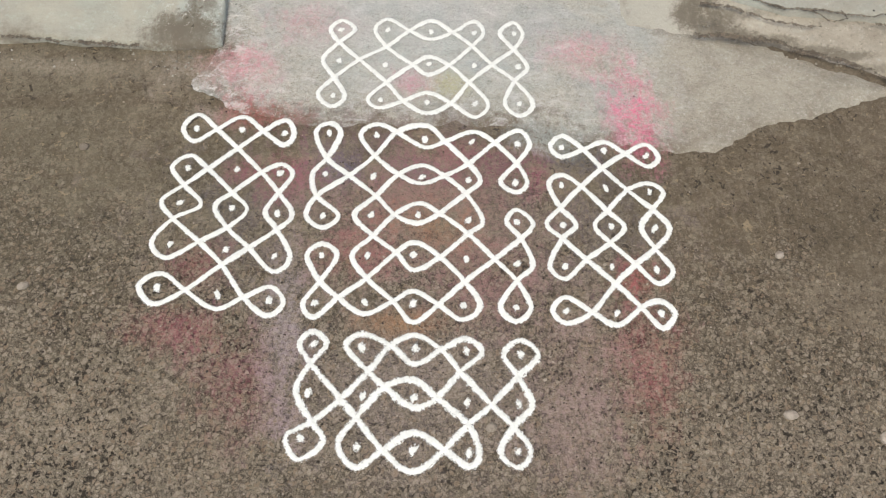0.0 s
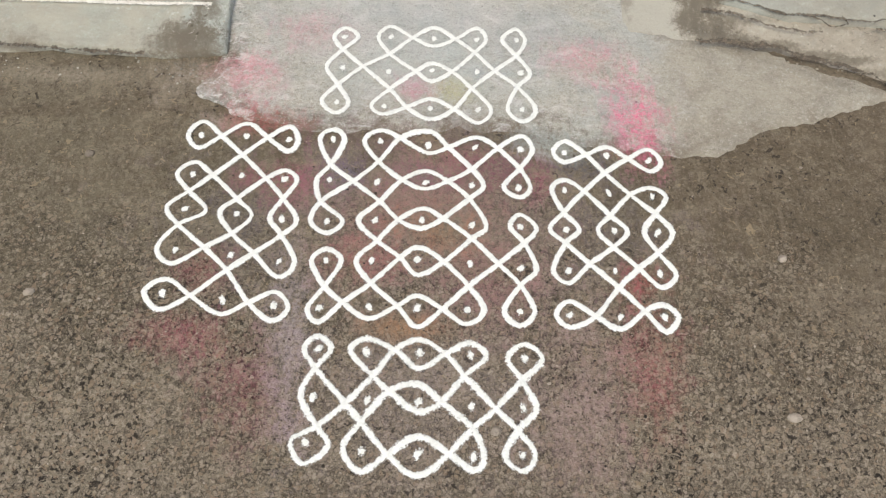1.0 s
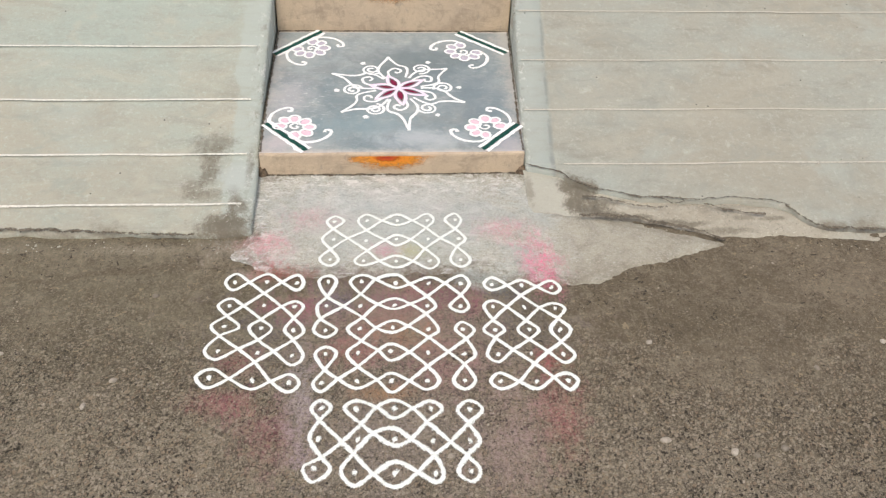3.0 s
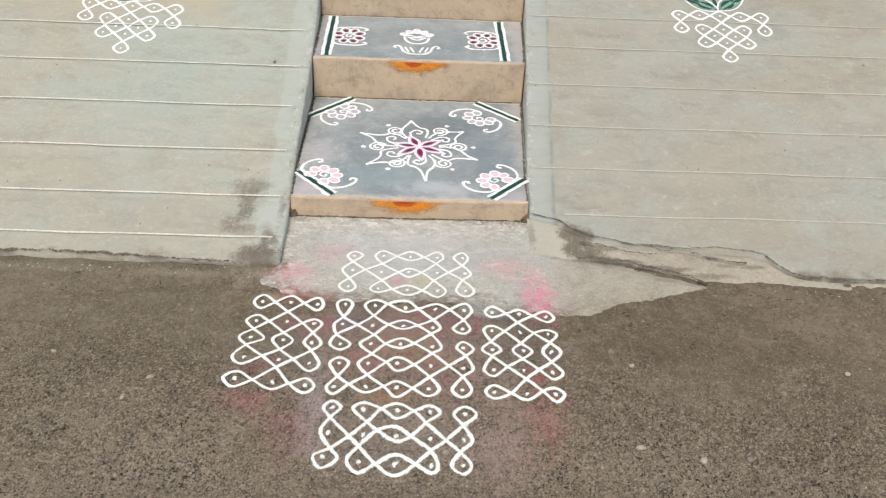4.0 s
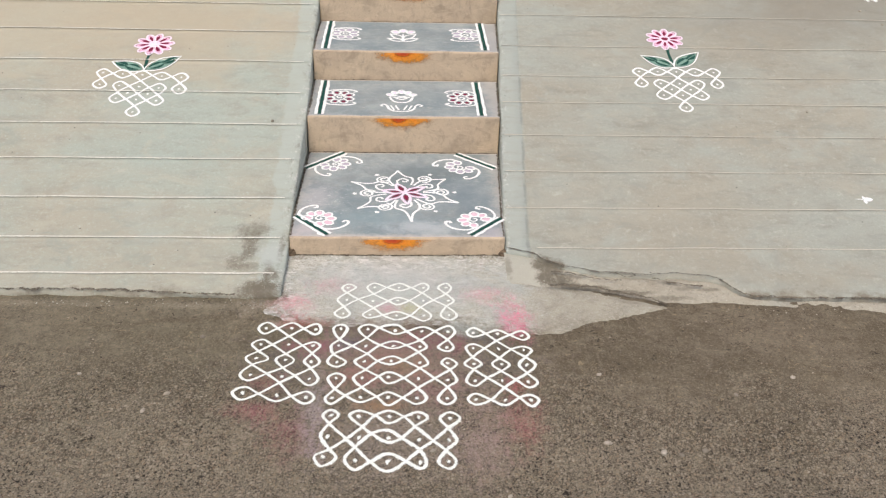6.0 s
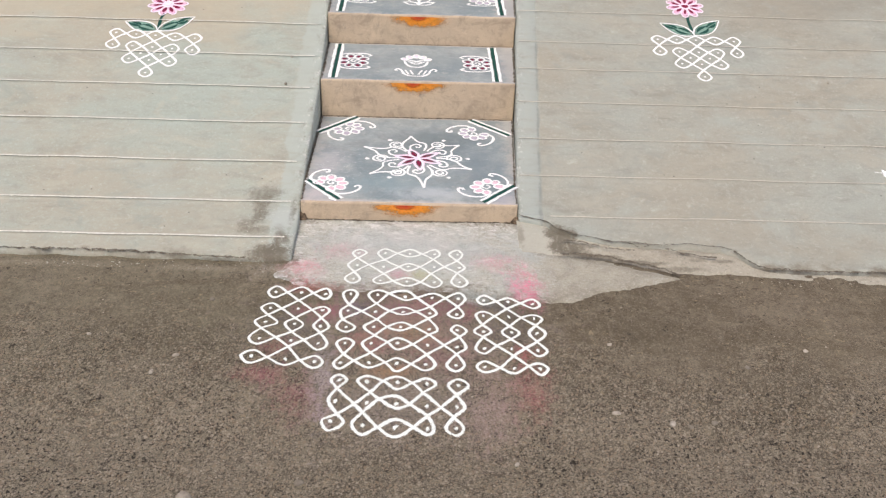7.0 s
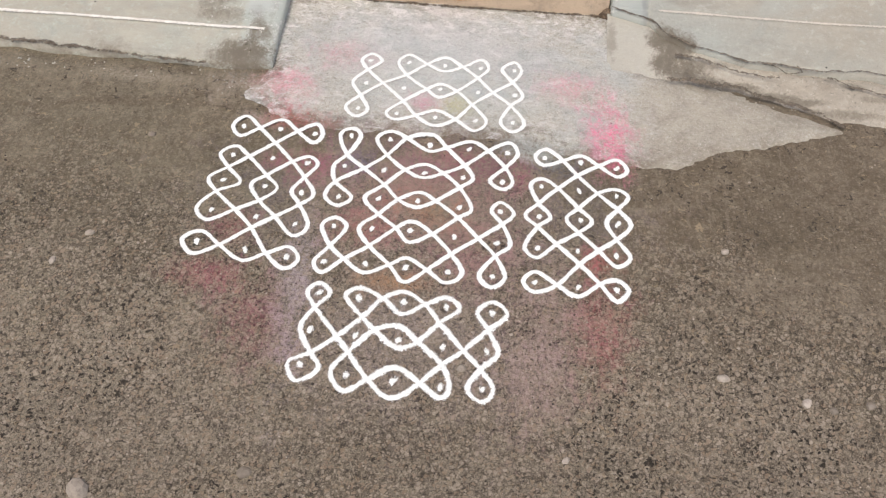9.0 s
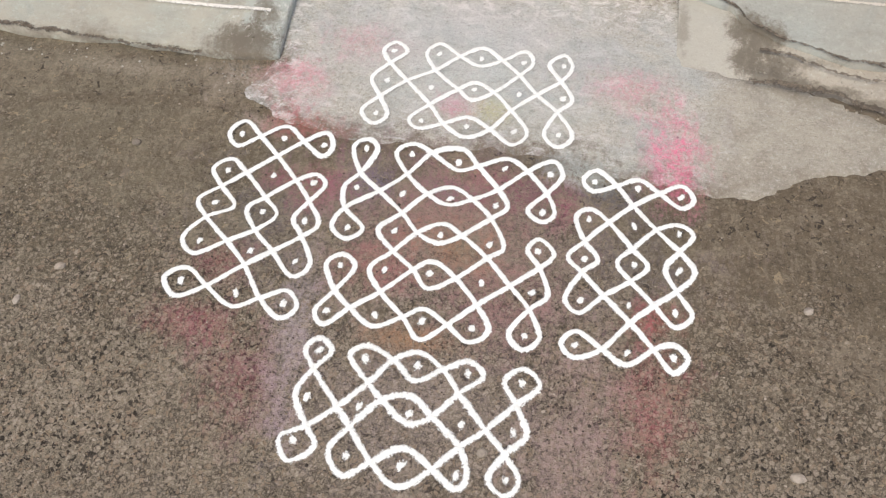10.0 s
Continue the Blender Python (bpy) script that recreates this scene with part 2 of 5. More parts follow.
def concrete_material(name, a, b, dark, stain=False, streak=1.0, rough_amount=0.22, strip=None, splash=1.165, high=None):
    m = Nodes(name, 0.88)
    wide = m.noise(1.9, 6, 0.62, m.scaled(0.7, 1.2, 1.2))
    mid = m.noise(11, 7, 0.72, m.scaled(0.55 * streak, 1.4, 1.4), warp=0.5)
    col = m.mix(m.span(wide, 0.36, 0.64), a, b)
    col = m.mix(m.span(mid, 0.47, 0.75, 0.0, 0.50), col, dark)
    col = m.mix(m.span(m.noise(4.2, 5, 0.7, m.scaled(1, 1, 1, (3, 9, 0))), 0.52, 0.70, 0.0, 0.40), col, tuple(v * 0.72 for v in b))
    col = m.mix(m.span(m.noise(70, 4, 0.75), 0.50, 0.75, 0.0, 0.55), col, tuple(min(1, v * 1.30) for v in a))
    col = m.mix(m.span(m.noise(190, 3, 0.75), 0.53, 0.68, 0.0, 0.55 if stain else 0.30), col, dark)
    col = m.mix(m.span(m.noise(105, 4, 0.8, warp=0.6), 0.56, 0.66, 0.0, rough_amount), col, tuple(v * 0.55 for v in dark))
    col = m.mix(m.span(m.noise(95, 4, 0.8, m.scaled(1, 1, 1, (5, 5, 5))), 0.58, 0.68, 0.0, rough_amount), col, tuple(min(1, v * 1.5) for v in a))
    col = m.mix(m.span(m.noise(2.6, 6, 0.7, m.scaled(1, 1, 1, (1, 4, 2)), warp=0.4), 0.50, 0.68, 0.0, 0.40), col, (0.350, 0.322, 0.252))
    col = m.mix(m.span(m.noise(3.4, 6, 0.7, m.scaled(1, 1, 1, (8, 2, 5)), warp=0.4), 0.52, 0.68, 0.0, 0.35), col, (0.360, 0.395, 0.355))
    col = m.mix(m.span(m.noise(24, 6, 0.78, warp=0.5), 0.56, 0.70, 0.0, 0.40), col, (0.50, 0.49, 0.43))
    blotch = m.noise(7.5, 6, 0.66, m.scaled(0.8, 1.1, 1.1, (9, 4, 2)), warp=0.9)
    col = m.mix(m.span(blotch, 0.54, 0.66, 0.0, 0.45), col, tuple(v * 0.80 for v in a))
    col = m.mix(m.span(blotch, 0.45, 0.34, 0.0, 0.40), col, tuple(min(1, v * 1.17) for v in b))
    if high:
        # the upper outer part is blended towards another tint
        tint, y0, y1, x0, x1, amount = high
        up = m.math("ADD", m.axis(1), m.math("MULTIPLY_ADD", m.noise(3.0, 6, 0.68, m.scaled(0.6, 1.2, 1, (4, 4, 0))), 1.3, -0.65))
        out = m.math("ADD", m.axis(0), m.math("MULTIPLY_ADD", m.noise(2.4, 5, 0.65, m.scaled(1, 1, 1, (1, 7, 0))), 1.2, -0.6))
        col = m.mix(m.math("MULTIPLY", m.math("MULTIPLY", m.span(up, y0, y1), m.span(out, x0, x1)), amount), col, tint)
    if strip:
        # a smooth cement strip beside the steps
        side, x0, lean, width, tint = strip
        off = m.math("MULTIPLY", m.math("SUBTRACT", m.axis(0), m.math("MULTIPLY_ADD", m.axis(1), lean, x0)), side)
        off = m.math("ADD", off, m.math("MULTIPLY_ADD", m.noise(11, 6, 0.7), 0.07 if side < 0 else 0.02, -0.035 if side < 0 else -0.01))
        col = m.mix(m.math("MULTIPLY", m.span(off, width + 0.012, width - 0.006), m.span(mid, 0.75, 0.40, 0.35, 0.9)), col, tint)
        # its outer joint holds a little dirt, and lime sticks to its rim
        if side > 0:
            joint = m.math("MULTIPLY", m.span(m.math("ABSOLUTE", m.math("SUBTRACT", off, width)), 0.010, 0.002), m.span(m.noise(9, 5, 0.7, m.scaled(1, 1, 1, (3, 0, 3))), 0.44, 0.62, 0.0, 0.50))
            col = m.mix(joint, col, (0.200, 0.212, 0.195))
        rimmed = m.math("MULTIPLY", m.span(off, 0.045, 0.008), m.span(m.noise(55, 6, 0.78, m.scaled(1, 0.6, 1, (7, 1, 0))), 0.53, 0.64, 0.0, 0.70))
        col = m.mix(rimmed, col, (0.60, 0.60, 0.55))
        scuff = m.math("MULTIPLY", m.span(off, 0.055, 0.005), m.span(m.noise(18, 6, 0.75, m.scaled(1, 0.5, 1, (2, 5, 0))), 0.53, 0.66, 0.0, 0.65))
        col = m.mix(scuff, col, (0.215, 0.205, 0.165))
    if name == "rough_footing":
        join = m.math("ADD", m.axis(0), m.math("MULTIPLY_ADD", m.noise(16, 6, 0.75), 0.16, -0.08))
        col = m.mix(m.span(join, 0.62, 0.50, 0.0, 0.75), col, (0.392, 0.385, 0.322))
    speck = m.span(m.cells(30, "Distance"), 0.10, 0.05)
    few = m.t.nodes.new("ShaderNodeSeparateColor")
    m.put(few.inputs[0], m.cells(30))
    col = m.mix(m.math("MULTIPLY", speck, m.span(few.outputs[0], 0.90, 0.93)), col, (0.05, 0.045, 0.04))
    if stain:
        # the rim is rubbed thin and takes on the colour of the road; the UV holds the way from the rim
        uv = m.t.nodes.new("ShaderNodeUVMap").outputs["UV"]
        r = m.math("ADD", m.axis(0, uv), m.math("MULTIPLY_ADD", m.noise(22, 6, 0.78), 0.26, -0.13))
        r = m.math("ADD", r, m.math("MULTIPLY_ADD", m.noise(110, 4, 0.8), 0.09, -0.045))
        col = m.mix(m.span(r, 0.065, -0.005, 0.0, 0.92), col, (0.150, 0.122, 0.086))
        col = m.mix(m.span(m.noise(46, 6, 0.8), 0.54, 0.70, 0.0, 0.45), col, (0.19, 0.165, 0.13))
        # limewash left by earlier drawings
        wash = m.span(m.math("ADD", m.spot(0.03, 1.22, 0.36, 0.22), m.math("MULTIPLY_ADD", m.noise(30, 6, 0.75), 1.4, -0.7)), 1.1, 0.2, 0.0, 0.70)
        col = m.mix(wash, col, (0.475, 0.485, 0.455))
        lilac = m.noise(8, 6, 0.7, m.scaled(1, 1, 1, (7, 3, 0)), warp=0.8)
        col = m.mix(m.span(lilac, 0.54, 0.66, 0.0, 0.30), col, (0.470, 0.425, 0.415))
        col = m.mix(m.span(lilac, 0.48, 0.36, 0.0, 0.45), col, (0.400, 0.425, 0.385))
        scrub = m.noise(22, 6, 0.72, m.scaled(0.8, 1.4, 1, (3, 1, 0)), warp=0.6)
        col = m.mix(m.span(scrub, 0.53, 0.66, 0.0, 0.65), col, (0.60, 0.595, 0.555))
        col = m.mix(m.span(scrub, 0.47, 0.34, 0.0, 0.50), col, (0.275, 0.285, 0.250))
        col = m.mix(m.span(m.noise(6, 5, 0.65, m.scaled(1, 1, 1, (2, 6, 0)), warp=0.5), 0.50, 0.66, 0.0, 0.45), col, (0.370, 0.400, 0.380))
        # the tongue beside the steps is smoother and browner
        tongue = m.span(m.math("ADD", m.axis(0), m.math("MULTIPLY_ADD", m.noise(9, 6, 0.72), 0.24, -0.12)), 0.44, 0.56, 0.0, 0.75)
        col = m.mix(tongue, col, m.mix(m.span(m.noise(10, 6, 0.7, warp=0.6), 0.42, 0.62), (0.375, 0.345, 0.268), (0.275, 0.246, 0.186)))
        # flaked plaster under the lowest riser and by the ramps
        near = m.math("MAXIMUM", m.span(m.axis(1), 1.25, 1.37), m.span(m.axis(0), -0.24, -0.34))
        flake = m.math("MULTIPLY", near, m.span(m.noise(44, 7, 0.8, m.scaled(0.7, 1.3, 1), warp=0.6), 0.50, 0.60, 0.0, 0.85))
        col = m.mix(flake, col, (0.66, 0.645, 0.60))
        gone = m.math("MULTIPLY", near, m.span(m.noise(30, 7, 0.8, m.scaled(0.7, 1.3, 1, (6, 2, 0)), warp=0.6), 0.57, 0.66, 0.0, 0.65))
        col = m.mix(gone, col, (0.27, 0.25, 0.215))
        col = stained(m, col)
        sand = m.noise(170, 4, 0.85, warp=0.5)
        col = m.mix(m.span(sand, 0.54, 0.64, 0.0, 0.36), col, (0.64, 0.625, 0.565))
        col = m.mix(m.span(sand, 0.45, 0.35, 0.0, 0.40), col, (0.150, 0.135, 0.108))
        m.bump(m.noise(44, 7, 0.8, m.scaled(0.7, 1.3, 1), warp=0.6), 0.6, 0.006)
        m.bump(sand, 0.6, 0.003)
    else:
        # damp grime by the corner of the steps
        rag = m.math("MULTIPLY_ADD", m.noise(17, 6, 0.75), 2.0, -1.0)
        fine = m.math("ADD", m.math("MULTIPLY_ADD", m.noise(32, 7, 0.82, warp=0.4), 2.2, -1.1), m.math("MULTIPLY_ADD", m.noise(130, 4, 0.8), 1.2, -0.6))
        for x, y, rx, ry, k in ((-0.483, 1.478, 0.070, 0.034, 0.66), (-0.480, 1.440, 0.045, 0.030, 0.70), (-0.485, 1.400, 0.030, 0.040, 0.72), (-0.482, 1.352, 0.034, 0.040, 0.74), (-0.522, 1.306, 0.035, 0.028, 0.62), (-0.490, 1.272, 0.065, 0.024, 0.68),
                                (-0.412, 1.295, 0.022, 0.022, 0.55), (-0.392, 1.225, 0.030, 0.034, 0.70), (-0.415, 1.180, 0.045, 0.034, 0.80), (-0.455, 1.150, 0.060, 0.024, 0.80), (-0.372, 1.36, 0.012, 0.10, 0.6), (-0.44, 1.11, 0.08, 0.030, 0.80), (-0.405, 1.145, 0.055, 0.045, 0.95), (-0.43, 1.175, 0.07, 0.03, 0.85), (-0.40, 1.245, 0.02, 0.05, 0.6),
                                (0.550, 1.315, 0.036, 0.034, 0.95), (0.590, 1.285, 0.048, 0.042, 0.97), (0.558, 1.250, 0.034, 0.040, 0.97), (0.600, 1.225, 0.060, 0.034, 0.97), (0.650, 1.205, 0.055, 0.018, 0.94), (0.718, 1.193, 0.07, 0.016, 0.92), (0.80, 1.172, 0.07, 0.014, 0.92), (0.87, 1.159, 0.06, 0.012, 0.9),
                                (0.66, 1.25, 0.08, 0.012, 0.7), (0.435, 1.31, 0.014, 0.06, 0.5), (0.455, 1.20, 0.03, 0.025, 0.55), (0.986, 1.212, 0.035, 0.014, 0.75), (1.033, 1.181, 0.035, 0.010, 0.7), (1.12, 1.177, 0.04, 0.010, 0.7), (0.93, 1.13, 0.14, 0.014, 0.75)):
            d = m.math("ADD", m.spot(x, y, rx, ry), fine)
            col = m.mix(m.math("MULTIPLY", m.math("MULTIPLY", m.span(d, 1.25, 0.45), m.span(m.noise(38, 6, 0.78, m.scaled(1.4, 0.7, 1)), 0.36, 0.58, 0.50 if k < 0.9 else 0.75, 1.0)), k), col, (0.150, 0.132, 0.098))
        # pale cement patched on beside the damp, flaking
        patch = m.math("ADD", m.spot(-0.415, 1.345, 0.055, 0.075), rag)
        col = m.mix(m.span(patch, 1.1, 0.5, 0.0, 0.50), col, (0.43, 0.455, 0.42))
        flakes = m.math("MULTIPLY", m.span(m.math("ADD", m.spot(-0.43, 1.32, 0.13, 0.17), rag), 1.3, 0.5), m.span(m.noise(70, 6, 0.8, warp=0.5), 0.58, 0.66, 0.0, 0.75))
        col = m.mix(flakes, col, (0.62, 0.60, 0.53))
        # earth splashed along the foot
        low = m.math("ADD", m.axis(1), m.math("MULTIPLY_ADD", m.noise(13, 6, 0.75), 0.26, -0.13))
        col = m.mix(m.span(low, splash, splash - 0.08, 0.0, 0.8), col, (0.165, 0.135, 0.096))
    m.bump(m.noise(120, 5, 0.7), 0.45, 0.003)
    m.bump(mid, 0.3, 0.006)
    return m.color(col)


def paint_material(name, a, b, worn, worn_amount, rough=0.7, edges=()):
    m = Nodes(name, rough)
    col = m.mix(m.span(m.noise(5, 5, 0.6), 0.35, 0.68), a, b)
    col = m.mix(m.span(m.noise(22, 6, 0.75, m.scaled(1, 1, 0.6)), 0.50, 0.74, 0.0, worn_amount), col, worn)
    col = m.mix(m.span(m.noise(150, 3, 0.7), 0.58, 0.8, 0.0, 0.4), col, tuple(min(1, v * 1.5) for v in b))
    col = m.mix(m.span(m.noise(6.5, 6, 0.7, m.scaled(1, 1, 0.7, (6, 1, 3)), warp=0.5), 0.48, 0.66, 0.0, 0.50), col, tuple(v * 0.66 for v in b))
    col = m.mix(m.span(m.noise(33, 7, 0.8, m.scaled(1.3, 1, 0.35, (2, 2, 2)), warp=0.8), 0.54, 0.72, 0.0, 0.34), col, tuple(v * 0.45 for v in a))
    col = m.mix(m.span(m.noise(240, 3, 0.8), 0.56, 0.68, 0.0, 0.35), col, tuple(v * 0.5 for v in a))
    col = m.mix(m.span(m.noise(60, 6, 0.8, m.scaled(0.6, 1.3, 1, (4, 4, 4))), 0.56, 0.70, 0.0, 0.35), col, tuple(min(1, v * 1.55) for v in b))
    if not edges:
        # hands and feet have left grey-brown smudges on the risers
        smudge = m.noise(9, 6, 0.72, m.scaled(0.8, 1, 1.6, (3, 8, 1)), warp=1.0)
        col = m.mix(m.span(smudge, 0.52, 0.66, 0.0, 0.55), col, tuple(v * 0.62 for v in b))
        col = m.mix(m.span(smudge, 0.46, 0.34, 0.0, 0.40), col, tuple(min(1, v * 1.18) for v in a))
        low = m.noise(25, 6, 0.75, m.scaled(1, 1, 0.8, (5, 5, 1)))
        col = m.mix(m.span(low, 0.58, 0.68, 0.0, 0.55), col, (0.300, 0.262, 0.215))
    if edges:
        # the risers' paint has run on to the rim of each tread, and feet have rubbed it
        y = m.math("ADD", m.axis(1), m.math("MULTIPLY_ADD", m.noise(34, 6, 0.75), 0.05, -0.025))
        for y0, wide in edges:
            f = m.math("MULTIPLY", m.span(y, y0 + wide, y0), m.span(m.axis(1), y0 - 0.02, y0 - 0.01))
            col = m.mix(m.math("MULTIPLY", f, 0.75), col, (0.55, 0.485, 0.425))
        # scraped and rubbed places, each with its own tint
        rub = m.math("MULTIPLY_ADD", m.noise(14, 6, 0.74, warp=0.5), 2.4, -1.2)
        for x, yy, rx, ry, tint, k in ((0.10, 1.93, 0.26, 0.14, (0.150, 0.180, 0.180), 0.65), (0.30, 1.74, 0.12, 0.20, (0.165, 0.205, 0.225), 0.60), (-0.05, 1.55, 0.18, 0.08, (0.225, 0.300, 0.315), 0.60), (-0.27, 1.72, 0.07, 0.12, (0.43, 0.41, 0.41), 0.60),
                                       (0.12, 1.48, 0.16, 0.05, (0.46, 0.48, 0.49), 0.60), (-0.28, 1.46, 0.08, 0.05, (0.52, 0.46, 0.45), 0.70), (0.38, 1.45, 0.05, 0.05, (0.45, 0.41, 0.42), 0.60), (0.06, 2.40, 0.22, 0.10, (0.235, 0.270, 0.262), 0.50), (0.05, 2.85, 0.24, 0.12, (0.245, 0.270, 0.258), 0.50)):
            d = m.math("ADD", m.spot(x, yy, rx, ry), rub)
            col = m.mix(m.span(d, 1.3, 0.2, 0.0, k), col, tint)
        grit = m.math("MULTIPLY", m.span(m.math("ADD", m.spot(-0.24, 1.68, 0.12, 0.16), rub), 1.4, 0.3), m.span(m.noise(48, 6, 0.8, m.scaled(0.7, 1.3, 1), warp=0.4), 0.56, 0.63, 0.0, 0.70))
        col = m.mix(grit, col, (0.60, 0.60, 0.58))
        side = m.math("ADD", m.math("ABSOLUTE", m.math("SUBTRACT", m.axis(0), 0.05)), m.math("MULTIPLY_ADD", m.noise(16, 7, 0.78), 0.22, -0.11))
        col = m.mix(m.span(side, 0.335, 0.40, 0.0, 0.55), col, (0.46, 0.42, 0.385))
        col = m.mix(m.span(m.noise(28, 7, 0.78, m.scaled(0.5, 1.5, 1, (1, 7, 0)), warp=0.5), 0.55, 0.68, 0.0, 0.40), col, (0.47, 0.48, 0.46))
    m.bump(m.noise(90, 5, 0.65), 0.4, 0.003)
    return m.color(col)


def powder_material(name, c, c2, loose=1.0, inner=1.0):
    """Sprinkled powder: a dense middle and crumbling edges; the stroke's UV runs across it."""
    m = Nodes(name, 0.95)
    uv = m.t.nodes.new("ShaderNodeUVMap").outputs["UV"]
    across = m.math("ABSOLUTE", m.math("SUBTRACT", m.axis(1, uv), 0.5))
    rag = m.math("MULTIPLY_ADD", m.noise(300, 3, 0.8), 0.75 * loose, -0.375 * loose)
    rag = m.math("ADD", rag, m.math("MULTIPLY_ADD", m.noise(60, 3, 0.6), 0.30 * loose, -0.15 * loose))
    core = m.span(m.math("ADD", across, rag), 0.46 * inner, 0.37 * inner)
    if inner < 1:
        # stray grains beside the line
        stray = m.math("MULTIPLY", m.span(across, 0.5, 0.30), m.span(m.noise(520, 2, 0.7), 0.57, 0.63, 0.0, 0.75))
        core = m.math("MAXIMUM", core, stray)
    m.cut(core)
    m.bump(m.noise(420, 2, 0.7), 0.4, 0.001)
    return m.color(m.mix(m.span(m.noise(90, 4, 0.7), 0.4, 0.75), c, c2))


def blotch_material(name, inner, outer):
    """A smear of paste, densest in its middle; the UV runs from 0 in the middle to 1 at the rim."""
    m = Nodes(name, 0.8)
    uv = m.t.nodes.new("ShaderNodeUVMap").outputs["UV"]
    r = m.math("ADD", m.axis(0, uv), m.math("MULTIPLY_ADD", m.noise(20, 5, 0.7, m.scaled(1, 1, 1.6)), 0.95, -0.475))
    m.cut(m.math("MULTIPLY", m.span(r, 0.85, 0.35), m.span(m.noise(120, 4, 0.8), 0.30, 0.50, 0.55, 1.0)))
    return m.color(m.mix(m.span(r, 0.05, 0.6), inner, outer))


ROAD = road_material()
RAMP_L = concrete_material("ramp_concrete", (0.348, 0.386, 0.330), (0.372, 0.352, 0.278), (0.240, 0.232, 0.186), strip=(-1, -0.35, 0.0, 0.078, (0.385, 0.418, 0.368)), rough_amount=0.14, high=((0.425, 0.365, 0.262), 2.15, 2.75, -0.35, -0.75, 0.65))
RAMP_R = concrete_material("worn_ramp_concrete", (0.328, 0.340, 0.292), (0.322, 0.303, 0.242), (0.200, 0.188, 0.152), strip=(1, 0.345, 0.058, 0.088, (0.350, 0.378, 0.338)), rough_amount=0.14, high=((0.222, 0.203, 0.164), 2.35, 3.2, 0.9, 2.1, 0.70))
APRON = concrete_material("apron_concrete", (0.462, 0.450, 0.378), (0.430, 0.420, 0.352), (0.235, 0.212, 0.168), stain=True, rough_amount=0.60)
FOOTING = concrete_material("rough_footing", (0.395, 0.365, 0.292), (0.325, 0.292, 0.226), (0.175, 0.150, 0.112), rough_amount=0.6, splash=1.01)
TREAD = paint_material("slate_paint", (0.205, 0.250, 0.258), (0.335, 0.362, 0.350), (0.42, 0.41, 0.38), 0.75, edges=((1.403, 0.032), (2.15, 0.020), (2.595, 0.018), (3.05, 0.018)))
RISER = paint_material("peach_paint", (0.555, 0.442, 0.312), (0.490, 0.388, 0.278), (0.255, 0.200, 0.148), 0.68)
LIME = powder_material("lime_line", (0.72, 0.70, 0.62), (0.50, 0.47, 0.40), 1.5)
FAINT = powder_material("worn_lime_line", (0.54, 0.50, 0.42), (0.44, 0.405, 0.33), 1.6)
WHITE = powder_material("white_powder", (0.775, 0.795, 0.735), (0.66, 0.675, 0.63), 0.8, 0.74)
LOOSE = powder_material("loose_white_powder", (0.775, 0.795, 0.735), (0.62, 0.635, 0.59), 1.35, 0.74)
PAINTED = powder_material("white_line_paint", (0.86, 0.86, 0.83), (0.70, 0.70, 0.67), 1.0)
GREEN = powder_material("green_powder", (0.010, 0.058, 0.044), (0.022, 0.095, 0.072), 0.9)
DARK_GREEN = powder_material("dark_green_powder", (0.012, 0.060, 0.045), (0.03, 0.11, 0.085), 0.5)
PINK = powder_material("pink_powder", (0.80, 0.48, 0.62), (0.74, 0.40, 0.54), 0.5)
MAROON = powder_material("maroon_powder", (0.18, 0.012, 0.045), (0.26, 0.03, 0.07), 0.5)
ORANGE = blotch_material("turmeric_paste", (0.76, 0.235, 0.02), (0.74, 0.29, 0.035))
RED = blotch_material("vermilion_paste", (0.42, 0.05, 0.02), (0.60, 0.12, 0.02))


def pebble_material():
    m = Nodes("pebble_stone", 0.85)
    info = m.t.nodes.new("ShaderNodeObjectInfo").outputs["Random"]
    col = m.ramp(info, (0.0, (0.17, 0.145, 0.11)), (0.5, (0.36, 0.315, 0.25)), (1.0, (0.48, 0.43, 0.355)))
    col = m.mix(m.span(m.noise(120, 4, 0.7), 0.4, 0.7, 0.0, 0.4), col, (0.12, 0.10, 0.08))
    m.bump(m.noise(200, 3, 0.6), 0.4, 0.002)
    return m.color(col)


PEBBLE = pebble_material()


def dirt_shade_material():
    """Earth lodged in cracks, also used to paint the shade of gaps: ragged, broken up and thin towards its sides."""
    m = Nodes("dark_earth_and_shade", 0.95)
    uv = m.t.nodes.new("ShaderNodeUVMap").outputs["UV"]
    across = m.math("ABSOLUTE", m.math("SUBTRACT", m.axis(1, uv), 0.5))
    rag = m.math("MULTIPLY_ADD", m.noise(38, 5, 0.75), 1.5, -0.75)
    rag = m.math("ADD", rag, m.math("MULTIPLY_ADD", m.noise(150, 4, 0.8), 1.0, -0.5))
    m.cut(m.span(m.math("ADD", across, rag), 0.34, 0.04, 0.0, 0.92))
    return m.color(m.mix(m.span(m.noise(120, 4, 0.75), 0.4, 0.65), (0.075, 0.061, 0.045), (0.175, 0.146, 0.106)))


DIRT_SHADE = dirt_shade_material()
LILAC = powder_material("pale_lilac_powder", (0.44, 0.40, 0.46), (0.56, 0.50, 0.56), 0.6)
BLUSH = powder_material("blush_powder", (0.76, 0.54, 0.60), (0.66, 0.45, 0.52), 0.6)
PALE = powder_material("pale_pink_line", (0.86, 0.72, 0.80), (0.84, 0.64, 0.75), 0.6)
MINT = powder_material("pale_green_powder", (0.17, 0.29, 0.23), (0.30, 0.44, 0.36), 0.6)


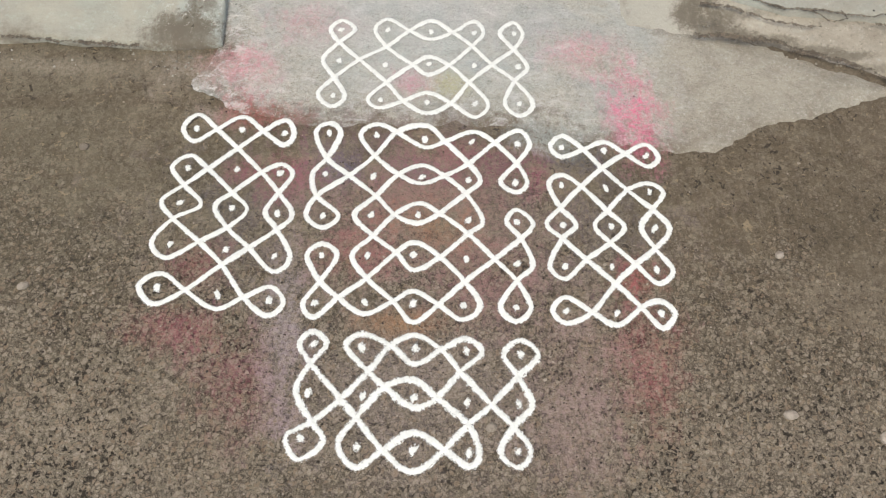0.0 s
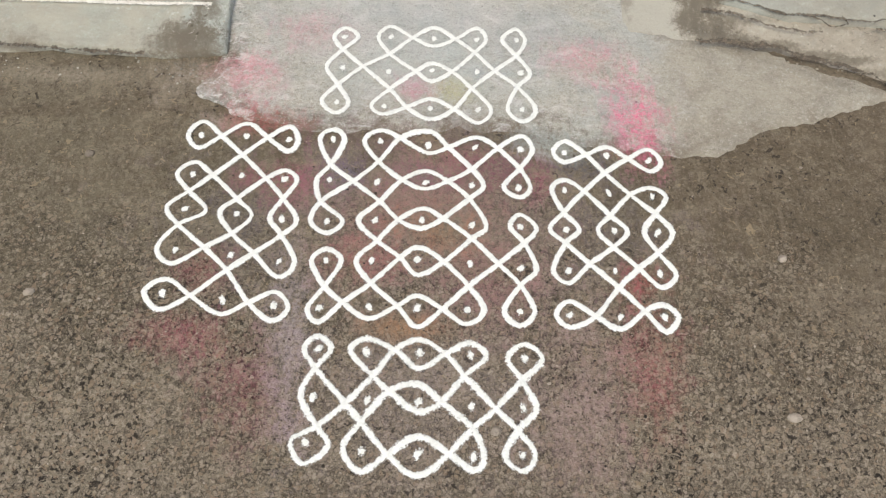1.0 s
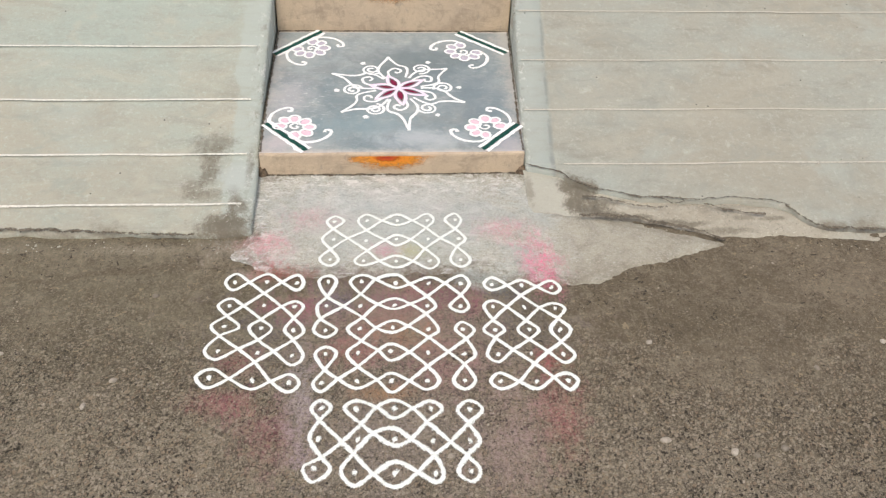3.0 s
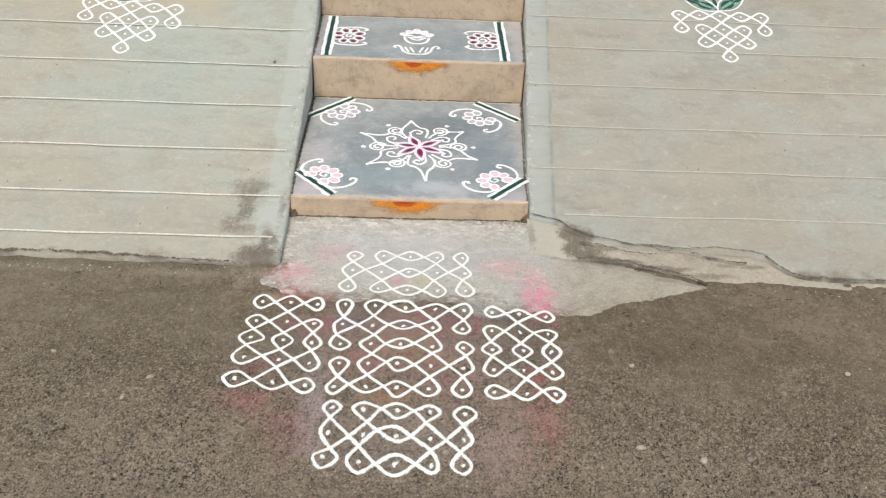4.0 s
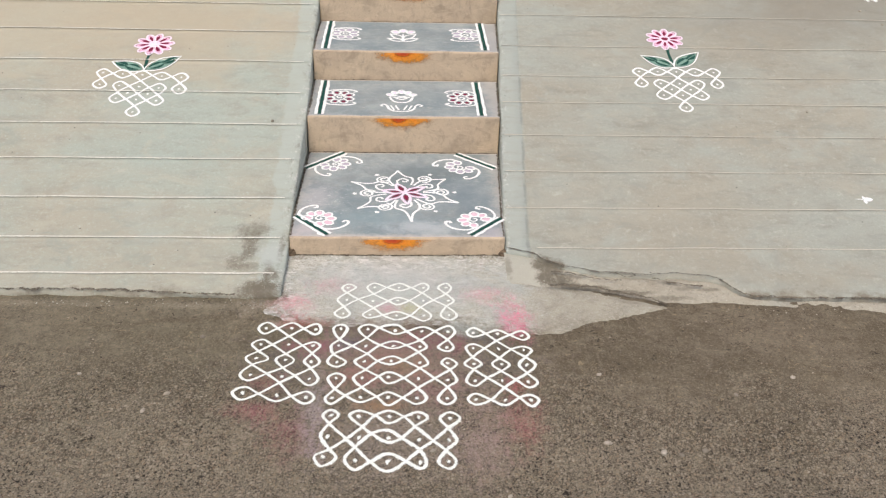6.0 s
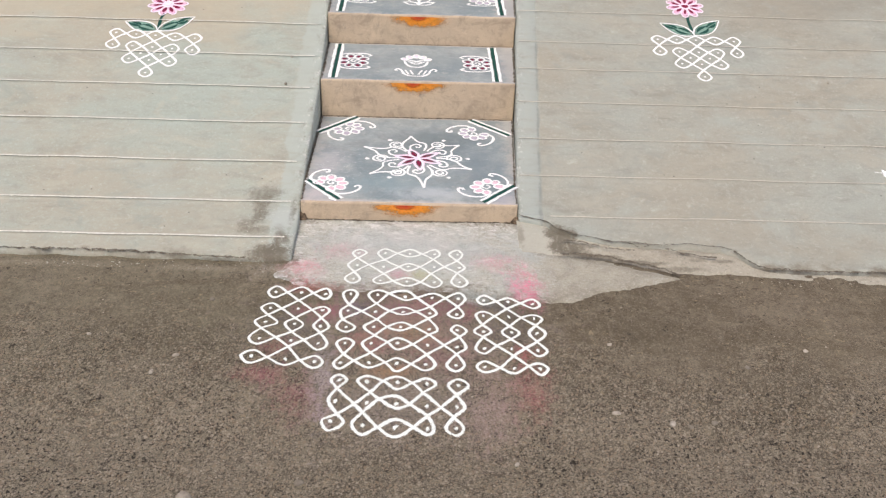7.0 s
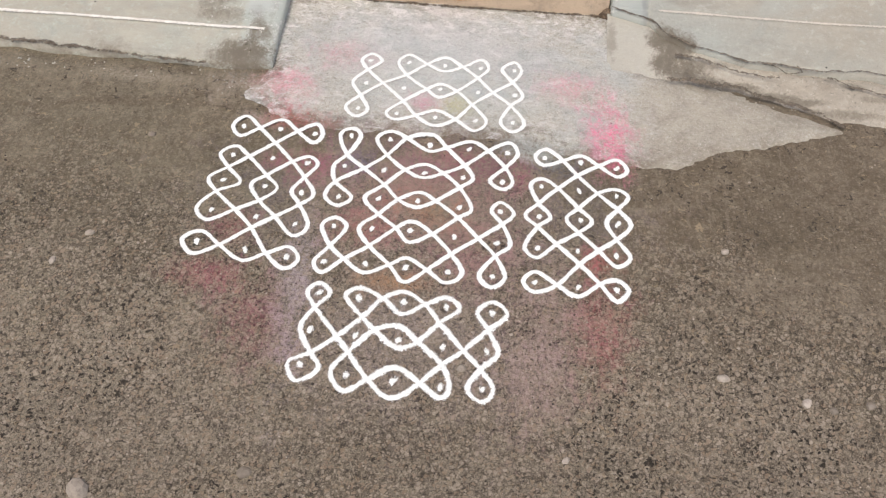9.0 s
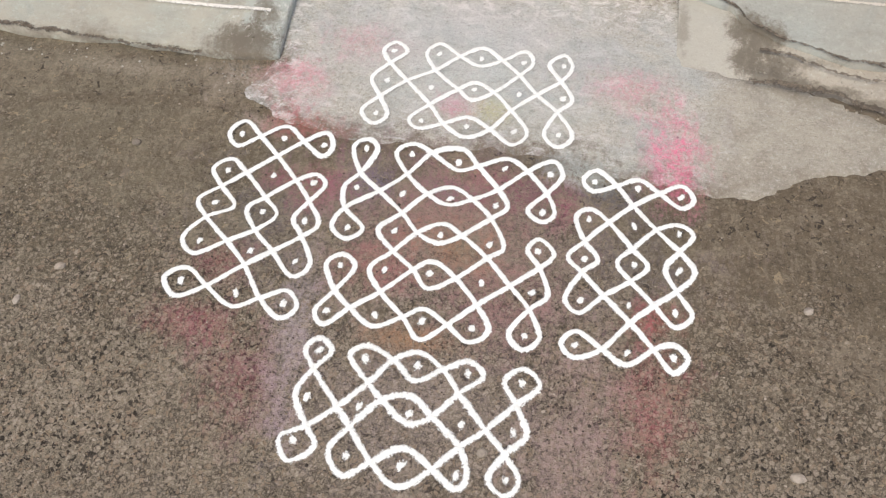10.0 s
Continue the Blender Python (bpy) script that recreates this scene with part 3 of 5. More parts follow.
def chip_material():
    m = Nodes("loose_chippings", 0.85)
    info = m.t.nodes.new("ShaderNodeNewGeometry").outputs["Random Per Island"]
    return m.color(m.ramp(info, (0.0, (0.022, 0.019, 0.016)), (0.45, (0.070, 0.056, 0.042)), (0.75, (0.20, 0.165, 0.125)), (1.0, (0.38, 0.33, 0.26))))


CHIPS = chip_material()


# dark brown that stands for shade in the gaps at the riser's ends
def gap_shade_material():
    m = Nodes("riser_gap_shade", 0.95)
    m.bump(m.noise(160, 4, 0.75), 0.7, 0.003)
    return m.color(m.mix(m.span(m.noise(70, 5, 0.75), 0.42, 0.62), (0.085, 0.062, 0.042), (0.210, 0.155, 0.105)))


GAP_SHADE = gap_shade_material()


# ---- building helpers ----
def part(name, bm, material, parent=None, label="", smooth=False):
    me = bpy.data.meshes.new(name)
    bm.to_mesh(me)
    bm.free()
    if smooth:
        me.shade_smooth()
    me.materials.append(material)
    ob = new(name, me)
    ob.parent = parent
    return tagged(ob, label)


def thing(name, label, category, group="", kind="", at=(0, 0, 0)):
    ob = new(name)
    ob.location = at
    ob.empty_display_size = 0.05
    return tagged(ob, label, category, group, kind)


def dip(y):
    """The road's fall away from the steps."""
    t = (y - 0.30) / 0.50
    if t >= 1.15:
        return 0.0
    t = max(0.0, min(1.15, t))
    return -0.047 + 0.047 * (t / 1.15) * (2 - t / 1.15) if t > 0 else -0.047


def road_z(x, y):
    far = math.exp(-((x / 6) ** 2 + (y / 6) ** 2))
    rough = 0.0035 * noise.noise((x * 2.3, y * 2.3, 0.5)) + 0.0015 * noise.noise((x * 9, y * 9, 3.5))
    # the whole lies a little below the foot of the steps
    sunk = 0.0085 * max(0.0, min(1.0, (1.40 - y) / 0.18))
    return dip(y) - sunk + rough * far * min(1.0, abs(1.15 - y) * 3 + 0.1)


SLOPE, FOOT = 0.255, 1.23
FIRST = 1.434


def ramp_z(y):
    if y < FIRST:
        return 0.006 + (y - 1.10) * (SLOPE * (FIRST - FOOT) - 0.006) / (FIRST - 1.10)
    return SLOPE * (y - FOOT)


def spline(pts, closed, step):
    """Catmull-Rom through pts (any dimension), sampled about every step."""
    p = [Vector(q) for q in pts]
    n = len(p)
    out = []
    for i in range(n if closed else n - 1):
        a, b, c, d = ((p[(i + k) % n] if closed else p[max(0, min(n - 1, i + k))]) for k in (-1, 0, 1, 2))
        m = max(2, int((c - b).length / step))
        for j in range(m):
            t = j / m
            out.append(0.5 * ((2 * b) + (c - a) * t + (2 * a - 5 * b + 4 * c - d) * t * t + (3 * b - a - 3 * c + d) * t ** 3))
    if not closed:
        out.append(p[-1])
    return out


def stroke(name, flat, width, surface, material, parent, closed=False, height=0.0016, lift=0.0009, label="", taper=False):
    """A low ridge of powder along flat, a list of (x, y), on surface(x, y)."""
    n = len(flat)
    bm = bmesh.new()
    uv = bm.loops.layers.uv.new("UVMap")
    wob = random.random() * 50
    rows, run = [], 0.0
    for i, p in enumerate(flat):
        q0, q1 = (flat[(i - 1) % n], flat[(i + 1) % n]) if closed else (flat[max(0, i - 1)], flat[min(n - 1, i + 1)])
        d = Vector((q1[0] - q0[0], q1[1] - q0[1]))
        d = d.normalized() if d.length > 1e-9 else Vector((1, 0))
        nrm = Vector((-d.y, d.x))
        run += (Vector(p[:2]) - Vector(flat[i - 1][:2])).length if i else 0
        w = width * (1 + 0.30 * noise.noise((run * 14, wob, 0)) + 0.15 * noise.noise((run * 40, wob, 2)) + 0.10 * noise.noise((run * 110, wob, 4)))
        if taper:
            w *= 0.25 + 0.75 * math.sin(math.pi * min(1, max(0, i / (n - 1))))
        row = []
        for s, h in ((-0.5, 0.0), (-0.25, 0.7), (0.0, 1.0), (0.25, 0.7), (0.5, 0.0)):
            x, y = p[0] + nrm.x * w * s, p[1] + nrm.y * w * s
            row.append((bm.verts.new((x, y, surface(x, y) + lift + h * height)), (run, s + 0.5)))
        rows.append(row)
    for i in range(n if closed else n - 1):
        a, b = rows[i], rows[(i + 1) % n]
        for k in range(4):
            quad = (a[k], b[k], b[k + 1], a[k + 1])
            f = bm.faces.new([v for v, _ in quad])
            f.smooth = True
            for loop, (_, c) in zip(f.loops, quad):
                loop[uv].uv = c
    bm.normal_update()
    if rows and bm.faces:
        bm.faces.ensure_lookup_table()
        if bm.faces[0].normal.z < 0:
            bmesh.ops.reverse_faces(bm, faces=bm.faces)
    return part(name, bm, material, parent, label)


def blot(name, flat, surface, material, parent, lift=0.0012, height=0.0014, label=""):
    """A filled dab of powder with the outline flat, a closed list of (x, y)."""
    bm = bmesh.new()
    uv = bm.loops.layers.uv.new("UVMap")
    cx, cy = sum(p[0] for p in flat) / len(flat), sum(p[1] for p in flat) / len(flat)
    mid = bm.verts.new((cx, cy, surface(cx, cy) + lift + height))
    ring = [bm.verts.new((x, y, surface(x, y) + lift)) for x, y in flat]
    for i in range(len(ring)):
        f = bm.faces.new((mid, ring[i], ring[(i + 1) % len(ring)]))
        f.smooth = True
        for loop in f.loops:
            loop[uv].uv = (0, 0.5) if loop.vert is mid else (i * 0.1, 0.98)
    bmesh.ops.recalc_face_normals(bm, faces=bm.faces)
    bm.faces.ensure_lookup_table()
    if bm.faces[0].normal.z < 0:
        bmesh.ops.reverse_faces(bm, faces=bm.faces)
    return part(name, bm, material, parent, label)


def oval(x, y, rx, ry, turn=0.0, n=14, wob=0.12):
    c, s = math.cos(turn), math.sin(turn)
    out = []
    for i in range(n):
        a = 2 * math.pi * i / n
        k = 1 + wob * (random.random() - 0.5) * 2
        u, v = rx * k * math.cos(a), ry * k * math.sin(a)
        out.append((x + u * c - v * s, y + u * s + v * c))
    return out


def petal(x, y, turn, length, half, n=10):
    """A leaf-shaped outline from (x, y) out along turn."""
    c, s = math.cos(turn), math.sin(turn)
    side = [(length * t, half * math.sin(math.pi * t ** 0.8)) for t in (i / n for i in range(n + 1))]
    loop = side + [(u, -v) for u, v in reversed(side[1:-1])]
    return [(x + u * c - v * s, y + u * s + v * c) for u, v in loop]


def curl(x, y, turn, size, turns=1.4, flip=1, n=30):
    """A spiral that winds in round (x, y)."""
    out = []
    for i in range(n + 1):
        t = i / n
        a = turn + flip * t * turns * 2 * math.pi
        r = size * (1 - 0.80 * t)
        out.append((x + r * math.cos(a), y + r * math.sin(a)))
    return out


# ---- the road ----
def steps_out(near, fine, reach):
    v, d = [], 0.0
    while d < near:
        v.append(d)
        d += fine
    while d < reach:
        v.append(d)
        fine *= 1.35
        d += fine
    return v + [reach]


def build_road():
    half = steps_out(2.6, 0.02, 400)
    xs = [-v for v in reversed(half[1:])] + half
    down, up = steps_out(1.8, 0.02, 400), steps_out(0.9, 0.02, 400)
    ys = [0.4 - v for v in reversed(down[1:])] + [0.4 + v for v in up]
    verts = [(x, y, road_z(x, y)) for y in ys for x in xs]
    w = len(xs)
    faces = [(j * w + i, j * w + i + 1, (j + 1) * w + i + 1, (j + 1) * w + i) for j in range(len(ys) - 1) for i in range(w - 1)]
    me = bpy.data.meshes.new("road")
    me.from_pydata(verts, [], faces)
    me.shade_smooth()
    me.materials.append(ROAD)
    return tagged(new("road", me), "worn brown tar road with bare chippings and trodden colour powder", "road", kind="structure")


build_road()


# ---- the concrete apron before the steps ----
def build_apron():
    outline = [(-0.395, 1.06), (-0.33, 1.005), (-0.24, 0.978), (-0.16, 0.962), (-0.05, 0.962), (0.08, 0.970), (0.23, 0.966), (0.33, 0.945), (0.48, 0.927),
               (0.58, 0.930), (0.65, 0.970), (0.76, 1.010), (0.86, 1.038), (0.945, 1.078), (0.87, 1.112), (0.76, 1.155), (0.65, 1.20), (0.52, 1.24), (0.46, 1.42), (-0.37, 1.42), (-0.36, 1.16)]
    ring = [p.to_2d() for p in spline([(x, y, 0) for x, y in outline], True, 0.02)]
    n = len(ring)

    def inside(x, y):
        """The way to the rim, less than nought outside."""
        far, odd = 9.0, False
        for i in range(n):
            p, q = ring[i], ring[(i + 1) % n]
            d = q - p
            t = max(0.0, min(1.0, ((x - p.x) * d.x + (y - p.y) * d.y) / d.length_squared))
            far = min(far, math.hypot(p.x + d.x * t - x, p.y + d.y * t - y))
            if (p.y > y) != (q.y > y) and x < p.x + (y - p.y) / (q.y - p.y) * d.x:
                odd = not odd
        return far if odd else -far

    size = 0.009
    nx, ny = int(1.52 / size), int(0.56 / size)
    bm = bmesh.new()
    uv = bm.loops.layers.uv.new("UVMap")
    depth, grid = {}, {}
    for j in range(ny):
        for i in range(nx):
            x, y = -0.50 + i * size, 0.88 + j * size
            d = inside(x, y)
            if d < -0.03:
                continue
            d += 0.016 * noise.noise((x * 15, y * 15, 1)) + 0.008 * noise.noise((x * 50, y * 50, 1))
            v = bm.verts.new((x, y, road_z(x, y) + max(-0.006, min(0.006, d * 0.22)) + 0.0008 * noise.noise((x * 14, y * 14, 2)) + 0.0006 * noise.noise((x * 55, y * 55, 2))))
            depth[v], grid[i, j] = min(0.2, d), v
    for i, j in grid:
        quad = [grid.get(c) for c in ((i, j), (i + 1, j), (i + 1, j + 1), (i, j + 1))]
        if all(quad):
            f = bm.faces.new(quad)
            for loop in f.loops:
                loop[uv].uv = (depth[loop.vert], 0.5)
    return tagged(part("apron", bm, APRON, smooth=True), "pale worn concrete apron stained pink before the lowest step", "pavement", kind="structure")


build_apron()


def apron_z(x, y):
    return road_z(x, y) + 0.0072


def near_apron(x, y):
    """The road, rising on to the rim of the apron."""
    t = max(0.0, min(1.0, (y - 0.915) / 0.05))
    return road_z(x, y) + 0.0065 * t


# ---- the ramps ----
LINES_L = [1.236, 1.436, 1.648, 1.872, 2.094, 2.312, 2.545, 2.79, 3.03, 3.27, 3.51, 3.75]
LINES_R = [1.388, 1.606, 1.818, 2.045, 2.268, 2.465, 2.702, 2.968, 3.19, 3.43, 3.67]
TOP = 3.95


def inner_l(y):
    return -0.346 - 0.004 * math.sin(y * 5) - 0.02 * max(0.0, 1.30 - y) * 3


def inner_r(y):
    return 0.432 + 0.058 * max(0.0, y - 1.5)


def edge_noise(x):
    return 0.018 * noise.noise((x * 2.6, 0.3, 0.7)) + 0.008 * noise.noise((x * 11, 0.3, 4.7)) + 0.006 * noise.noise((x * 31, 0.3, 2.7)) + 0.004 * noise.noise((x * 75, 0.3, 1.7))


def along(x, stops):
    """Straight from stop to stop of (x, y)."""
    if x <= stops[0][0]:
        return stops[0][1]
    for (x0, y0), (x1, y1) in zip(stops, stops[1:]):
        if x <= x1:
            return y0 + (y1 - y0) * (x - x0) / (x1 - x0)
    return stops[-1][1]


def foot_l(x):
    return 1.128 + 0.02 * min(1.0, max(0.0, -0.55 - x)) + 0.05 * max(0.0, x + 0.46) * 4 + edge_noise(x)


CRACK = [(0.433, 1.384), (0.531, 1.346), (0.557, 1.315), (0.633, 1.281), (0.738, 1.250), (0.826, 1.242), (0.914, 1.233), (1.016, 1.240), (1.133, 1.225), (1.177, 1.204), (1.213, 1.153), (1.272, 1.123), (1.457, 1.114), (1.80, 1.112)]
KERB = [(0.42, 1.16), (0.54, 1.176), (0.649, 1.176), (0.726, 1.166), (0.80, 1.140), (0.89, 1.115), (0.95, 1.078), (1.12, 1.096), (1.27, 1.074), (1.50, 1.066), (1.705, 1.006), (2.1, 0.985), (3.0, 0.99)]


def foot_r(x):
    return along(x, CRACK) + edge_noise(x * 2.3) * 0.55


def build_ramp(name, lines, inner, sign, foot, drop, lip, face, label):
    """A sloping slab cast in bands, each with a low lip at its lower edge."""
    base = tagged(new(name), label, "ramp", kind="structure")
    bm = bmesh.new()
    us = [0, 0.006, 0.02, 0.05] + ([0.086, 0.090, 0.094] if sign > 0 else [0.09]) + [0.12 + 0.035 * i for i in range(75)] + [2.9, 3.3, 4.2, 6.0]
    cuts = [None] + lines + [TOP]
    prev = None
    for k, (y0, y1) in enumerate(zip(cuts, cuts[1:])):
        for j in range(9):
            row = []
            for u in us:
                t = (0.0, 0.02, 0.12, 0.25, 0.4, 0.55, 0.7, 0.85, 1.0)[j]
                x = inner(y1 if y0 is None else y0 + (y1 - y0) * t) + sign * u
                a = foot(x) if y0 is None else y0
                b = max(y1, a + 0.004)
                y = a + (b - a) * t
                z = ramp_z(y) + (lip * (1 - t) if k else 0.0) + 0.0025 * noise.noise((x * 3, y * 3, 7)) + 0.0008 * noise.noise((x * 13, y * 13, 7))
                if u < 0.01:
                    z -= 0.009 if u == 0 else 0.003
                if u == 0.090 and sign > 0:
                    z -= 0.004
                if k == 0 and j == 0:
                    z -= drop
                row.append(bm.verts.new((x, y, z)))
            if prev:
                for i in range(len(us) - 1):
                    bm.faces.new((prev[i], prev[i + 1], row[i + 1], row[i]))
            prev = row
    # the side towards the steps goes down to the ground
    bm.verts.ensure_lookup_table()
    m = len(us)
    near = [bm.verts[r * m] for r in range(len(bm.verts) // m)]
    far = [bm.verts[r * m + m - 1] for r in range(len(near))]
    low = [bm.verts.new((v.co.x + sign * 0.004, v.co.y, -0.05)) for v in near]
    for i in range(len(near) - 1):
        bm.faces.new((near[i], near[i + 1], low[i + 1], low[i]))
    low = [bm.verts.new((v.co.x, v.co.y, -0.05)) for v in far]
    for i in range(len(far) - 1):
        bm.faces.new((far[i], far[i + 1], low[i + 1], low[i]))
    bmesh.ops.recalc_face_normals(bm, faces=bm.faces)
    part("slab", bm, face, base, smooth=True)
    for k, y in enumerate(lines):
        start, end = inner(y) + sign * ((0.035 if sign < 0 else 0.012) + (0.10 if sign > 0 and k == 0 else 0.0)), inner(y) + sign * 2.7
        n = 110
        pts = [(start + (end - start) * i / n, y + 0.0035 * noise.noise((start + i * 0.12, k * 5.1, 2))) for i in range(n + 1)]
        stroke("line", pts, 0.0105 if sign < 0 else 0.0085, lambda x, yy, y0=y: ramp_z(y0) + lip + 0.0025 * noise.noise((x * 3, y0 * 3, 7)) + 0.0008 * noise.noise((x * 13, y0 * 13, 7)), LIME if sign < 0 else FAINT, base, height=0.0012, lift=0.0006)
    return base


build_ramp("ramp_west", LINES_L, inner_l, -1, foot_l, 0.022, 0.0035, RAMP_L, "grey-green concrete ramp cast in bands with lime-white joints")
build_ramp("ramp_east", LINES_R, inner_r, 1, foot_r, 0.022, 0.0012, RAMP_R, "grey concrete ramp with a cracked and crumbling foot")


def build_footing():
    """The rough older layer that the broken foot of the ramp lays bare."""
    bm = bmesh.new()
    xs = [0.425 + 0.012 * i for i in range(190)]
    prev = None
    for j in range(16):
        t = j / 15
        row = []
        for x in xs:
            a = along(x, KERB) + edge_noise(x * 1.7 + 5) * 0.6
            b = foot_r(x) + 0.03
            y = a + (b - a) * t
            top = ramp_z(foot_r(x)) - 0.007 - 0.020 * max(0.0, (t - 0.72) / 0.28)
            z = road_z(x, y) - 0.006 + (top + 0.006) * min(1.0, t * 1.15) + 0.004 * math.sin(min(1, t * 3) * 1.57)
            z += (0.0035 * noise.noise((x * 9, y * 16, 3)) + 0.0022 * noise.noise((x * 33, y * 40, 3))) * (0.3 + (t > 0))
            # worn down towards the apron at its end by the steps
            worn = max(0.0, 1 - (x - 0.425) / 0.11) * (1 - t * 0.8)
            z = z * (1 - worn) + (road_z(x, y) + 0.0035) * worn
            row.append(bm.verts.new((x, y, z)))
        if prev:
            for i in range(len(xs) - 1):
                bm.faces.new((prev[i], prev[i + 1], row[i + 1], row[i]))
        prev = row
    bmesh.ops.recalc_face_normals(bm, faces=bm.faces)
    return tagged(part("footing", bm, FOOTING, smooth=True), "crumbling rough concrete footing below the cracked ramp edge", "footing", kind="structure")


build_footing()


# ---- the steps ----
STEPS = [(1.403, 0.0, 0.077, 2.15), (2.15, 0.077, 0.239, 2.595), (2.595, 0.239, 0.375, 3.05), (3.05, 0.375, 0.525, 3.50), (3.50, 0.525, 0.68, 4.2)]


def bent_box(y0, y1, z0, z1, bevel, cuts=14, wob=0.0015):
    """A box between the two ramps, with its long edges rounded and slightly uneven."""
    bm = bmesh.new()
    bmesh.ops.create_cube(bm, size=1.0)
    for v in bm.verts:
        y = y0 if v.co.y < 0 else y1
        v.co = Vector((inner_l(y) + 0.003 if v.co.x < 0 else inner_r(y) - 0.003, y, z0 if v.co.z < 0 else z1))
    long_edges = [e for e in bm.edges if abs(e.verts[0].co.x - e.verts[1].co.x) > 0.1]
    bmesh.ops.subdivide_edges(bm, edges=long_edges, cuts=cuts, use_grid_fill=True)
    if bevel:
        edges = [e for e in bm.edges if len(e.link_faces) == 2 and e.link_faces[0].normal.angle(e.link_faces[1].normal) > 1]
        bmesh.ops.bevel(bm, geom=edges, offset=bevel, segments=2, affect="EDGES", profile=0.6)
    for v in bm.verts:
        v.co.z += wob * noise.noise((v.co.x * 7, v.co.y * 7, 3))
        v.co.y += wob * 2.5 * noise.noise((v.co.x * 6, v.co.z * 9, 8))
    return bm


def build_steps():
    stairs = thing("steps", "concrete steps with slate-grey treads and peach-painted risers between two ramps", "steps", kind="structure")
    for y0, z0, z1, y1 in STEPS:
        part("riser", bent_box(y0, y0 + 0.05, z0 - 0.03, z1, 0.007), RISER, stairs, "peach-painted riser")
        part("tread", bent_box(y0 + 0.008, y1 - 0.006, z1 - 0.03, z1 + 0.0015, 0.003), TREAD, stairs, "slate-grey painted tread")
    return stairs


build_steps()


def tread_z(i):
    z1 = STEPS[i][2]
    return lambda x, y: z1 + 0.0015 + 0.0015 * noise.noise((x * 7, y * 7, 3))


# ---- the porch at the top of the ramps ----
def build_porch():
    bm = bmesh.new()
    bmesh.ops.create_cube(bm, size=1.0)
    for v in bm.verts:
        v.co = Vector((v.co.x * 13, 5.2 if v.co.y > 0 else TOP, 0.69 if v.co.z > 0 else -0.05))
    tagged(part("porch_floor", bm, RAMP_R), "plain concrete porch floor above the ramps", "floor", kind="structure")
    bm = bmesh.new()
    bmesh.ops.create_cube(bm, size=1.0)
    for v in bm.verts:
        v.co = Vector((v.co.x * 13, 5.42 if v.co.y > 0 else 5.2, 3.6 if v.co.z > 0 else -0.05))
    tagged(part("wall_north", bm, RISER), "plain peach-painted house wall behind the porch", "wall", kind="structure")


build_porch()


# ---- powder drawings ----
def trace(nodes, blocked):
    """The endless lines of a knot drawing round the dots in nodes. Between neighbours the lines cross, but where blocked holds the pair they turn back.
    Gives closed lists of (dot, side, open)."""
    way = ((0, -1), (1, 0), (0, 1), (-1, 0))
    shut = {frozenset(p) for p in blocked}

    def is_open(node, s):
        other = (node[0] + way[s][0], node[1] + way[s][1])
        return other in nodes and frozenset((node, other)) not in shut

    left = {(n, s) for n in sorted(nodes) for s in range(4)}
    lines = []
    while left:
        node, side = min(left)
        turn, out = 1, []
        while True:
            piece = (node, side if turn > 0 else (side - 1) % 4)
            if piece not in left:
                break
            left.discard(piece)
            out.append((node, side, is_open(node, side)))
            side = (side + turn) % 4
            if is_open(node, side):
                node = (node[0] + way[side][0], node[1] + way[side][1])
                side, turn = (side + 2) % 4, -turn
        lines.append(out)
    return lines


def warp(rows):
    """A map from dot numbers to places, straight between the dots and beyond them."""
    nr, nc = len(rows), len(rows[0])

    def place(c, r):
        i, j = max(0, min(nc - 2, math.floor(c))), max(0, min(nr - 2, math.floor(r)))
        u, v = c - i, r - j
        p = [[Vector(rows[j + b][i + a]) for a in (0, 1)] for b in (0, 1)]
        return p[0][0] * (1 - u) * (1 - v) + p[0][1] * u * (1 - v) + p[1][0] * (1 - u) * v + p[1][1] * u * v

    return place


def draw_kolam(name, label, group, nodes, blocked, place, width, surface, material, reach=0.30, dot=(0.0082, 0.0108), extra=(), wide=None, slips=None):
    ob = thing(name, label, "kolam drawing", group)
    way = ((0, -1), (1, 0), (0, 1), (-1, 0))
    for line in trace(nodes, blocked):
        pts = []
        for node, side, op in line:
            e = 0.5 if op else reach * (1 + 0.16 * (random.random() - 0.5)) * (wide or {}).get((*node, side), 1.0)
            q = place(node[0] + way[side][0] * e, node[1] + way[side][1] * e)
            if op:
                q = q + (slips or {}).get(frozenset((node, (node[0] + way[side][0], node[1] + way[side][1]))), Vector((0, 0)))
                q = q + Vector((random.uniform(-1, 1), random.uniform(-1, 1))) * 0.0008
            pts.append(q)
        stroke("line", [(p.x, p.y) for p in spline(pts, True, 0.006)], width * (1.28 if material in (WHITE, LOOSE) else 1.0), surface, material, ob, closed=True)
    for c, r in list(nodes) + list(extra):
        q = place(c, r)
        blot("dot", oval(q.x, q.y, dot[0] * random.uniform(0.85, 1.15), dot[1] * random.uniform(0.85, 1.15), random.uniform(-0.9, 0.4), 10, 0.2), surface, material, ob)
    return ob


def grid_nodes(nc, nr):
    return {(c, r) for c in range(nc) for r in range(nr)}


WIDE_BLOCKS = [((0, 0), (1, 0)), ((0, 2), (1, 2)), ((3, 0), (4, 0)), ((3, 2), (4, 2)), ((2, 0), (2, 1)), ((2, 1), (2, 2))]
TALL_BLOCKS = [((a[1], a[0]), (b[1], b[0])) for a, b in WIDE_BLOCKS]
